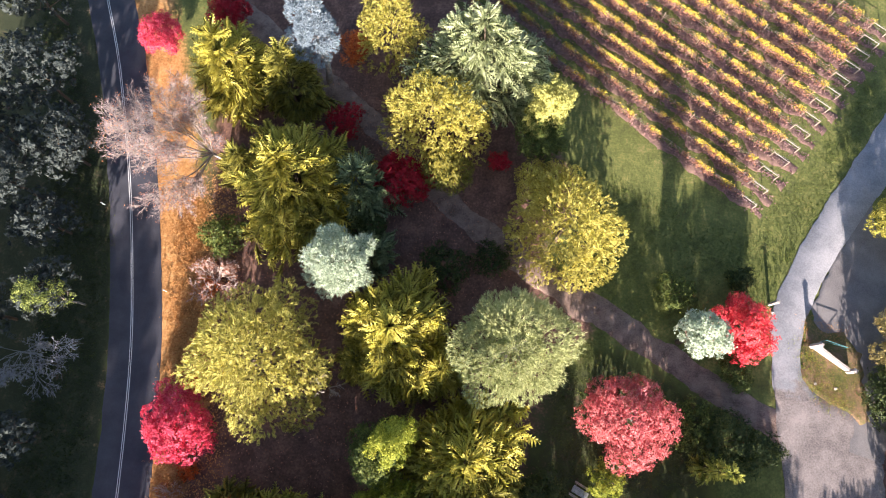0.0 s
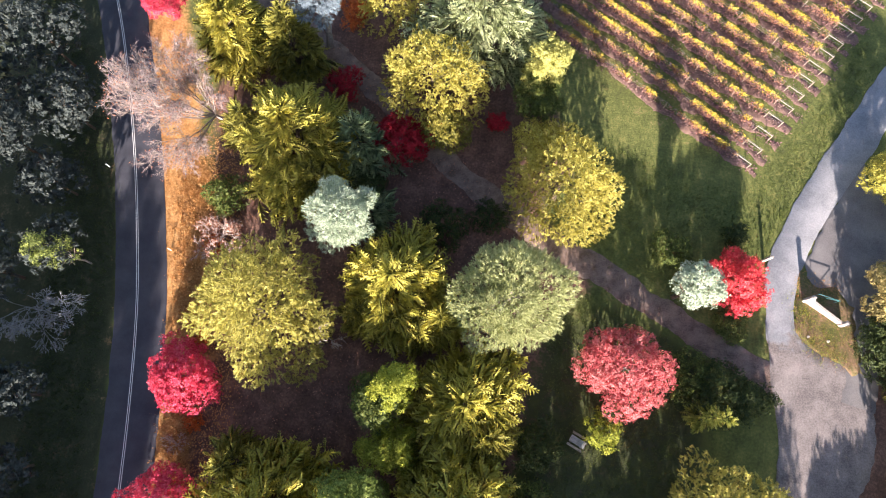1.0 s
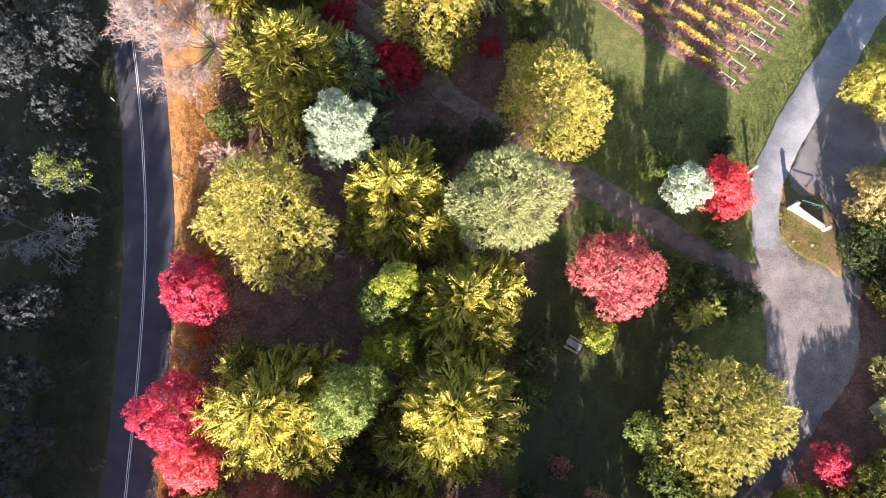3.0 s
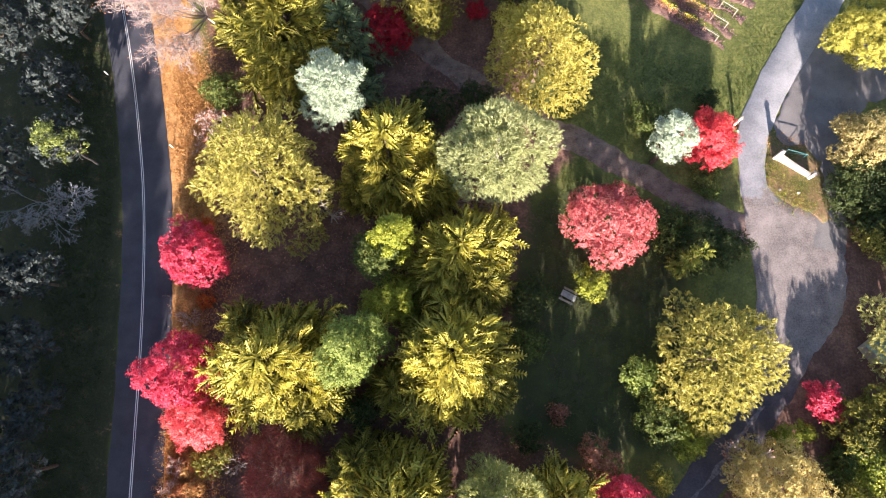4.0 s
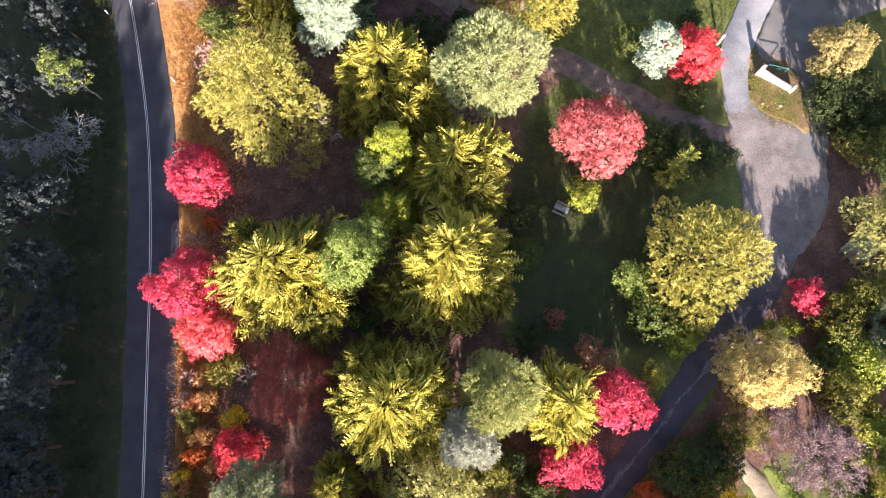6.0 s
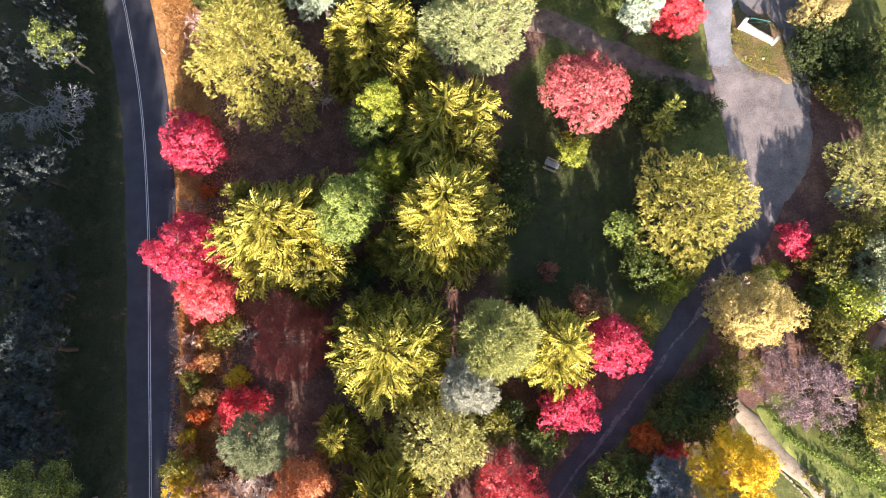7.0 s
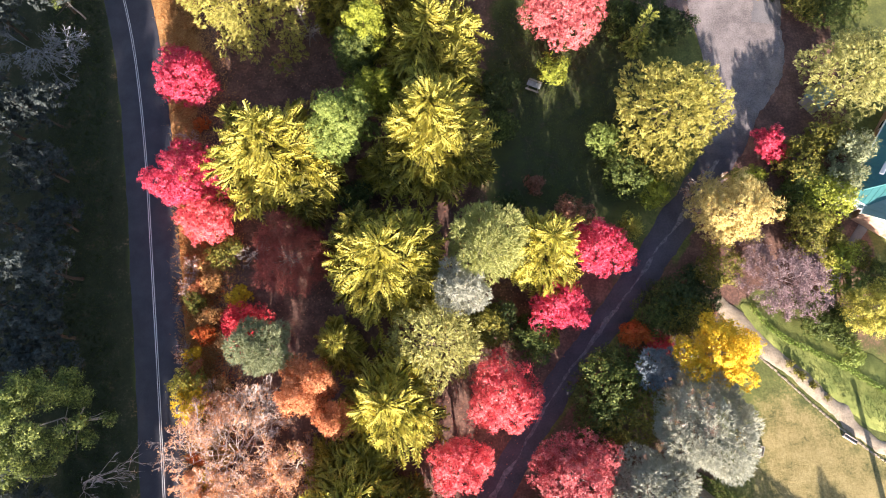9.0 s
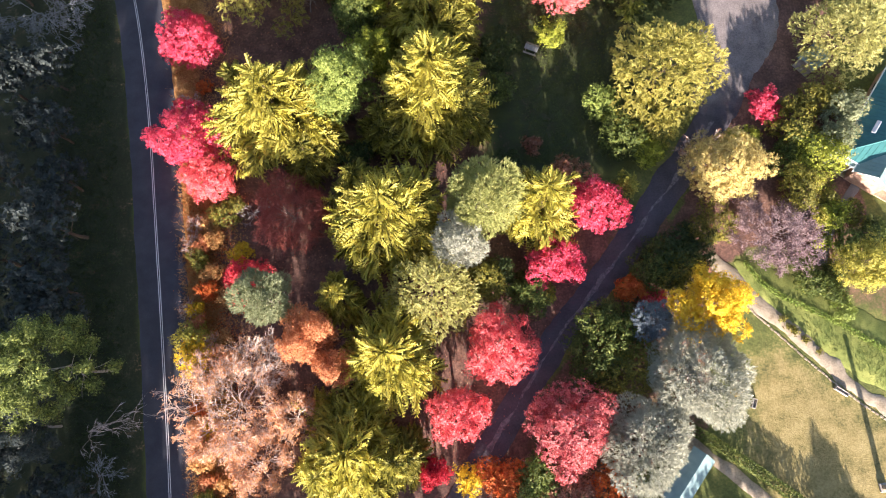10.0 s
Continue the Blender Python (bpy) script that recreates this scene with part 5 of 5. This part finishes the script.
def hedge(line, w, h, tone, label):
    root = new("hedge")
    tagged(root, label, "hedge")
    rng = np.random.default_rng(int(h * 100) + len(line))
    s = spline(line, 0.12)
    tang = unit(np.gradient(s, axis=0))
    side = np.column_stack([-tang[:, 1], tang[:, 0]])
    root.location = (*s[0], 0)
    s = s - s[0]
    n = int(len(s) * 34 * (w + 2 * h) / 3)
    k = rng.integers(0, len(s), n)
    u = rng.uniform(-h, w + h, n)
    top = (u > 0) & (u < w)
    off = np.where(top, u - w / 2, np.where(u <= 0, -w / 2, w / 2)) + rng.normal(0, 0.06, n)
    z = np.where(top, h, np.where(u <= 0, h + u, h - (u - w))) + rng.normal(0, 0.06, n)
    at = np.column_stack([s[k] + side[k] * off[:, None], np.maximum(z, 0.03)])
    face = np.where(top[:, None], np.array([[0, 0, 1.0]]), np.column_stack([side[k] * np.sign(off)[:, None], np.full(n, 0.2)])) + rng.normal(0, 0.4, (n, 3))
    face = unit(face)
    way = unit(np.cross(face, rng.normal(size=(n, 3))) + 0.3 * face)
    v, f = leaf_quads(at, way, 0.2, 0.13, rng, 0.2, face)
    mesh_object("foliage", v, f, LEAF[tone], root)
    st = s[::5]
    m = len(st)
    v, f = tubes(np.column_stack([st, np.zeros(m)]), np.column_stack([st + rng.normal(0, 0.1, (m, 2)), np.full(m, h * 0.8)]), np.full(m, 0.04), np.full(m, 0.015), 4)
    mesh_object("stem_row", v, f, BARK["brown"], root)


hedge([(27.8, -57.2), (32.0, -60.6), (35.4, -63.5), (39.4, -67.2)], 1.0, 1.5, "green", "clipped green hedge along the dry lawn")
hedge([(40.0, -67.8), (46, -73), (54, -80)], 1.0, 1.5, "green", "clipped green hedge beyond a narrow gap")
hedge([(38.7, -37.8), (40.1, -40.3), (42.3, -42.6), (47.7, -46.1), (53.0, -50.2), (58.5, -54.0)], 0.5, 0.2, "fresh", "low light green hedge above the grass bank")

LAWN = plain("bright_lawn", (0.10, 0.135, 0.03), (0.25, 0.26, 0.07), 0.5, 0.95, 0.0, 0.7, 8.0)
ribbon("grass_bank", [(37.8, -37.6, 1.2), (41.4, -41.4, 4.4), (45.6, -44.9, 6.4), (50.0, -48.6, 7.4), (56, -53.6, 8), (66, -62, 8)], -0.015, LAWN, "bright green sunlit grass bank between path and hedge", "grass", 0.25, seed=14)

shrub(34.4, -53.4, 1.0, 1.0, 'amber')
for x, y, r in ((41.9, -45.6, 0.5), (43.0, -47.2, 0.6), (44.2, -48.4, 0.55), (45.6, -50.0, 0.45), (42.4, -46.6, 0.4)):
    shrub(x, y, 0.6, r, 'olive')


def stone_trough(x, y, turn, n):
    root = new("stone_trough")
    root.matrix_world = pose(x, y, -0.03, 0, 0, turn)
    tagged(root, "grey stone garden trough on the grass", "trough")
    for px, py, sx, sy, h in ((0, 0, n, 0.5, 0.12), (0, 0.21, n, 0.08, 0.42), (0, -0.21, n, 0.08, 0.42), (n / 2 - 0.04, 0, 0.08, 0.34, 0.42), (-n / 2 + 0.04, 0, 0.08, 0.34, 0.42)):
        bm = bmesh.new()
        box(bm, pose(px, py, 0), sx, sy, h, 0.012)
        part("trough_floor" if h < 0.2 else "trough_side", bm, STONE, root)


stone_trough(46.9, -54.9, -40, 1.7)
stone_trough(36.1, -55.2, 65, 1.2)


def garden_pole(x, y, h):
    root = new("garden_pole")
    root.location = (x, y, -0.05)
    tagged(root, "tall timber garden pole standing on the lawn", "pole")
    v, f = tubes([[0, 0, 0], [0.05, 0, h * 0.5]], [[0.05, 0, h * 0.5], [0.02, 0, h]], [0.36, 0.3], [0.3, 0.24], 8)
    mesh_object("pole_shaft", v, f, TIMBER, root, smooth=True)
    bm = bmesh.new()
    bmesh.ops.create_cone(bm, cap_ends=True, segments=8, radius1=0.34, radius2=0.2, depth=0.22, matrix=pose(0.02, 0, h + 0.05))
    part("pole_cap", bm, TIMBER, root)
    bm = bmesh.new()
    box(bm, pose(0, 0, 0), 1.0, 1.0, 0.3, 0.05)
    part("plinth", bm, STONE, root)


garden_pole(49.1, -66.2, 4.9)
broad(43.2, -78.5, 5.6, 2.6, 'olive')

# ---- house ----


def hip_roof(root, n, w, eave, ridge, back, over=0.5):
    """Four roof planes with ribs along the fall, ridge caps and a gutter."""
    c = [Vector((-over, back - over, eave)), Vector((n + over, back - over, eave)), Vector((n + over, back + w + over, eave)), Vector((-over, back + w + over, eave))]
    half = (w + 2 * over) / 2
    p, q = Vector((-over + half, back + w / 2, ridge)), Vector((n + over - half, back + w / 2, ridge))
    for quad in ((c[0], c[1], q, p), (c[2], c[3], p, q), (c[3], c[0], p), (c[1], c[2], q)):
        a, b = quad[0], quad[1]
        along = (b - a).normalized()
        up = ((quad[2] - b) if len(quad) == 4 else (quad[2] - (a + b) / 2))
        up = (up - along * up.dot(along))
        fall = up.length
        nor = along.cross(up).normalized()
        bm = bmesh.new()
        fs = bm.faces.new([bm.verts.new(v) for v in quad])
        ext = bmesh.ops.extrude_face_region(bm, geom=[fs])
        bmesh.ops.translate(bm, verts=[g for g in ext["geom"] if isinstance(g, bmesh.types.BMVert)], vec=nor * 0.05)
        length = (b - a).length
        run = half if len(quad) == 4 else length / 2
        k, ribs = 0.4, []
        while k < length:
            reach = min(1.0, k / run, (length - k) / run) * fall
            m = Matrix.Translation(a + along * k + nor * 0.05) @ Matrix((along, up.normalized(), nor)).transposed().to_4x4()
            ribs.append((k, reach, m))
            k += 0.6
        plane = part("roof_plane", bm, TEAL, root)
        for k, reach, m in ribs:
            bm = bmesh.new()
            box(bm, m @ pose(0, reach / 2, 0), 0.05, reach, 0.035)
            part("rib", bm, TEAL, plane)
    for a, b in ((p, q), (c[0], p), (c[3], p), (c[1], q), (c[2], q)):
        v, f = tubes([a + Vector((0, 0, 0.06))], [b + Vector((0, 0, 0.06))], [0.09], [0.09], 8)
        mesh_object("ridge_cap", v, f, TEAL, root, smooth=True)
    for a, b in zip(c, c[1:] + c[:1]):
        v, f = tubes([a + Vector((0, 0, -0.02))], [b + Vector((0, 0, -0.02))], [0.11], [0.11], 6)
        mesh_object("gutter", v, f, WHITE_TRIM, root, "white eaves gutter")


def house():
    root = new("house")
    root.matrix_world = pose(52.9, -25.6, 0, 0, 0, 50)
    tagged(root, "single-storey brick house with a dark teal metal roof", "house")
    n, w = 15.0, 9.5
    bm = bmesh.new()
    for m, sx, sy in ((pose(n / 2, -0.1, -0.1), n, 0.2), (pose(n / 2, -w + 0.1, -0.1), n, 0.2), (pose(0.1, -w / 2, -0.1), 0.2, w - 0.4), (pose(n - 0.1, -w / 2, -0.1), 0.2, w - 0.4)):
        box(bm, m, sx, sy, 3.0)
    part("wall", bm, BRICK, root)
    for x in (3.0, 7.5, 12.0):
        bm = bmesh.new()
        box(bm, pose(x, 0.03, 0.9), 1.5, 0.08, 1.3, 0.01)
        win = part("window", bm, WHITE_TRIM, root)
        bm = bmesh.new()
        box(bm, pose(x, 0.075, 1.0), 1.3, 0.02, 1.1)
        part("pane", bm, PANE, win)
    hip_roof(root, n, w, 2.95, 5.3, -w)
    # verandah over the garden front
    for y in (-0.2, -2.0):
        bm = bmesh.new()
        box(bm, pose(-0.8, y, -0.05), 0.12, 0.12, 2.62, 0.01)
        part("verandah_post", bm, WHITE_TRIM, root)
    bm = bmesh.new()
    vs = [bm.verts.new(p) for p in ((-1.0, 0.2, 2.6), (-1.0, -2.2, 2.6), (-0.3, -2.2, 2.82), (-0.3, 0.2, 2.82))]
    ext = bmesh.ops.extrude_face_region(bm, geom=[bm.faces.new(vs)])
    bmesh.ops.translate(bm, verts=[g for g in ext["geom"] if isinstance(g, bmesh.types.BMVert)], vec=(0, 0, 0.05))
    part("verandah_roof", bm, MINT_ROOF, root, "pale teal verandah roof")
    bm = bmesh.new()
    box(bm, pose(-1.02, -1.0, 2.48), 0.12, 2.6, 0.18, 0.02)
    part("fascia", bm, WHITE_TRIM, root, "white fascia board")
    bm = bmesh.new()
    box(bm, pose(-0.6, -4.6, -0.08), 1.2, 9.0, 0.2, 0.02)
    part("verandah_floor", bm, SAND_PATH, root)
    # pale-roofed wing at the garden end
    bm = bmesh.new()
    for m, sx, sy in ((pose(-1.2, -4.7, -0.1), 0.2, 4.0), (pose(-0.55, -2.7, -0.1), 1.1, 0.2), (pose(-0.55, -6.7, -0.1), 1.1, 0.2)):
        box(bm, m, sx, sy, 3.0)
    part("wing_wall", bm, BRICK, root)
    for side, name in ((1, "wing_roof"), (-1, "wing_roof")):
        bm = bmesh.new()
        vs = [bm.verts.new(p) for p in ((-1.7, -4.7 + side * 2.5, 2.86), (3.2, -4.7 + side * 2.5, 2.86), (3.2, -4.7, 4.3), (-1.7, -4.7, 4.3))]
        ext = bmesh.ops.extrude_face_region(bm, geom=[bm.faces.new(vs)])
        bmesh.ops.translate(bm, verts=[g for g in ext["geom"] if isinstance(g, bmesh.types.BMVert)], vec=(0, 0, 0.06))
        plane = part(name, bm, MINT_ROOF, root, "pale mint roof plane of the wing")
        fall = math.hypot(2.5, 1.44)
        for i in range(9):
            bm = bmesh.new()
            box(bm, pose(-1.4 + 0.55 * i, -4.7 + side * 1.25, 3.64, -side * math.degrees(math.atan2(1.44, 2.5))), 0.05, fall, 0.035)
            part("rib", bm, MINT_ROOF, plane)
        v, f = tubes([[-1.75, -4.7 + side * 2.55, 2.84]], [[-0.5 if side > 0 else 3.2, -4.7 + side * 2.55, 2.84]], [0.1], [0.1], 6)
        mesh_object("gutter", v, f, WHITE_TRIM, root, "white eaves gutter")
    v, f = tubes([[-1.75, -4.7, 4.36]], [[3.2, -4.7, 4.36]], [0.09], [0.09], 8)
    mesh_object("ridge_cap", v, f, MINT_ROOF, root, smooth=True)
    bm = bmesh.new()
    vs = [bm.verts.new((-1.28, y, z)) for y, z in ((-6.9, 2.88), (-2.5, 2.88), (-4.7, 4.24))]
    ext = bmesh.ops.extrude_face_region(bm, geom=[bm.faces.new(vs)])
    bmesh.ops.translate(bm, verts=[g for g in ext["geom"] if isinstance(g, bmesh.types.BMVert)], vec=(0.12, 0, 0))
    part("gable", bm, WHITE_TRIM, root, "white gable board")
    bm = bmesh.new()
    box(bm, pose(4.6, -1.7, 3.86, -24, 0, 0), 2.0, 0.55, 0.26, 0.08)
    part("skylight", bm, GLASS_WHITE, root, "white domed skylight")


PANE = plain("window_pane", (0.02, 0.025, 0.03), (0.04, 0.045, 0.05), 1.0, 0.08)
house()


def shed(x, y, turn, n, w, h, label):
    root = new("garden_shed")
    root.matrix_world = pose(x, y, -0.05, 0, 0, turn)
    tagged(root, label, "shed")
    bm = bmesh.new()
    for m, sx, sy in ((pose(0, w / 2 - 0.06, 0), n, 0.12), (pose(0, -w / 2 + 0.06, 0), n, 0.12), (pose(n / 2 - 0.06, 0, 0), 0.12, w - 0.24), (pose(-n / 2 + 0.06, 0, 0), 0.12, w - 0.24)):
        box(bm, m, sx, sy, h)
    part("wall", bm, WHITE_WALL, root)
    rise = 0.22 * w
    for s in (-1, 1):
        tilt = math.degrees(math.atan2(rise, w / 2))
        bm = bmesh.new()
        m = pose(0, s * (w / 4 + 0.1), h + rise / 2 - 0.03, -s * tilt)
        box(bm, m, n + 0.5, w / 2 / math.cos(radians(tilt)) + 0.25, 0.05)
        sheet = part("roof_sheet", bm, TEAL_PALE, root, "pale teal ribbed roof sheet")
        for i in range(int((n + 0.4) / 0.45)):
            bm = bmesh.new()
            box(bm, m @ pose(-n / 2 - 0.1 + i * 0.45, 0, 0.05), 0.04, w / 2 / math.cos(radians(tilt)) + 0.25, 0.03)
            part("rib", bm, TEAL_PALE, sheet)
    for e in (-1, 1):
        bm = bmesh.new()
        vs = [bm.verts.new((e * (n / 2 - 0.02), yy, zz)) for yy, zz in ((-w / 2, h), (w / 2, h), (0, h + rise - 0.02))]
        ext = bmesh.ops.extrude_face_region(bm, geom=[bm.faces.new(vs)])
        bmesh.ops.translate(bm, verts=[g for g in ext["geom"] if isinstance(g, bmesh.types.BMVert)], vec=(-e * 0.1, 0, 0))
        part("gable", bm, WHITE_TRIM, root)
    bm = bmesh.new()
    box(bm, pose(n / 4, -w / 2 - 0.02, 0), 0.85, 0.05, h - 0.3, 0.01)
    door = part("door", bm, TEAL_PALE, root)
    bm = bmesh.new()
    box(bm, pose(n / 4 + 0.34, -w / 2 - 0.07, 0.95), 0.04, 0.05, 0.14)
    part("handle", bm, WIRE, door, "metal handle")


shed(25.9, -62.5, 47, 6.4, 2.4, 2.2, "white garden shed with a pale teal metal roof")
shed(53.2, -11.6, 35, 3.0, 2.4, 2.0, "small garden shed with a teal roof under a tree")

# ---- loose cover: grass tufts and fallen leaves ----


def scatter(n, poly, rng):
    p = np.array(poly)
    out = np.zeros((0, 2))
    while len(out) < n:
        q = rng.uniform(p.min(0), p.max(0), (n, 2))
        out = np.concatenate([out, q[inside(poly, q[:, 0], q[:, 1]) > 0]])
    return out[:n]


def tuft_field(name, poly, n, h, tone, label, seed):
    rng = np.random.default_rng(seed)
    q = np.repeat(scatter(n, poly, rng) + rng.normal(0, 0.7, (n, 2)), 4, 0)
    at = np.column_stack([q + rng.normal(0, 0.07, q.shape), np.full(len(q), -0.08)])
    way = unit(np.column_stack([rng.normal(0, 0.5, (len(q), 2)), np.ones(len(q))]))
    v, f = leaf_tris(at, way, h, 0.06, rng, rng.normal(size=way.shape))
    tagged(mesh_object(name, v, f, LEAF[tone]), label, "grass", kind="stuff")


def leaf_field(poly, n, tone, label, seed):
    rng = np.random.default_rng(seed)
    q = scatter(n, poly, rng) + rng.normal(0, 0.9, (n, 2))
    at = np.column_stack([q, np.full(n, 0.0)])
    way = unit(np.column_stack([rng.normal(size=(n, 2)), rng.uniform(0, 0.5, n)]))
    v, f = leaf_quads(at, way, 0.2, 0.15, rng, 0.3, np.tile([0, 0, 1.0], (n, 1)))
    tagged(mesh_object("fallen_leaves", v, f, LEAF[tone]), label, "leaves", kind="stuff")


tuft_field("grass_tufts", [(14, 36), (38, 27), (48, 40), (56, 52), (58, 48), (50, 34), (42, 22), (37, 14), (24, 14), (14, 20)], 10000, 0.2, "green", "short rough grass of the vineyard lawn", 1)
tuft_field("lawn_tufts", [(14, -22), (12, 8), (18, 13), (30, 6), (28, -8), (30, -22)], 7000, 0.26, "green", "shaded lawn grass between the trees", 2)
tuft_field("roadside_tufts", [(-60, 60), (-44, 20), (-42, -10), (-39.5, -60), (-46, -60), (-52, 20), (-64, 60)], 9000, 0.35, "darkgreen", "rough dark grass beside the road", 3)
tuft_field("verge_tufts", [(-37, 27), (-33.5, 4), (-31.0, -60), (-28.5, -60), (-30, 0), (-32, 28)], 6000, 0.45, "straw", "dry orange grass along the road verge", 4)
leaf_field([(-36.6, 30), (-33.3, 6), (-30.9, -20), (-30.2, -60), (-24, -60), (-26, 0), (-30, 34)], 12000, "straw", "carpet of orange fallen leaves on the verge", 5)
leaf_field([(-30, 50), (-28, -70), (-5, -75), (18, -34), (8, -20), (10, 14), (-4, 40)], 9000, "rust", "brown leaf litter under the trees", 6)
tuft_field("verge_grass", [(-32.6, -18), (-31.6, -62), (-27.5, -62), (-28.6, -18)], 6000, 0.6, "straw", "tall dry straw-orange grass on the shaded verge", 10)
leaf_field([(-32.2, -16), (-31.2, -62), (-26, -62), (-27, -16)], 5000, "orange", "orange-red fallen leaves among the verge grass", 11)
tuft_field("island_tufts", [(44.0, 17), (43.9, 9), (46, 6.6), (49.2, 5.4), (49.8, 9), (48.4, 15.5)], 1800, 0.3, "straw", "dry weedy grass on the entrance island", 7)
tuft_field("island_weeds", [(43.4, 14), (43.2, 9), (46, 6.6), (49, 6.4), (48.6, 9.5), (46.6, 11)], 900, 0.4, "lime", "green weeds on the entrance island", 8)
tuft_field("bank_tufts", [(38, -38), (52, -49), (60, -56), (56, -58), (44, -47), (40, -42)], 3500, 0.2, "green", "lush grass on the bank", 9)
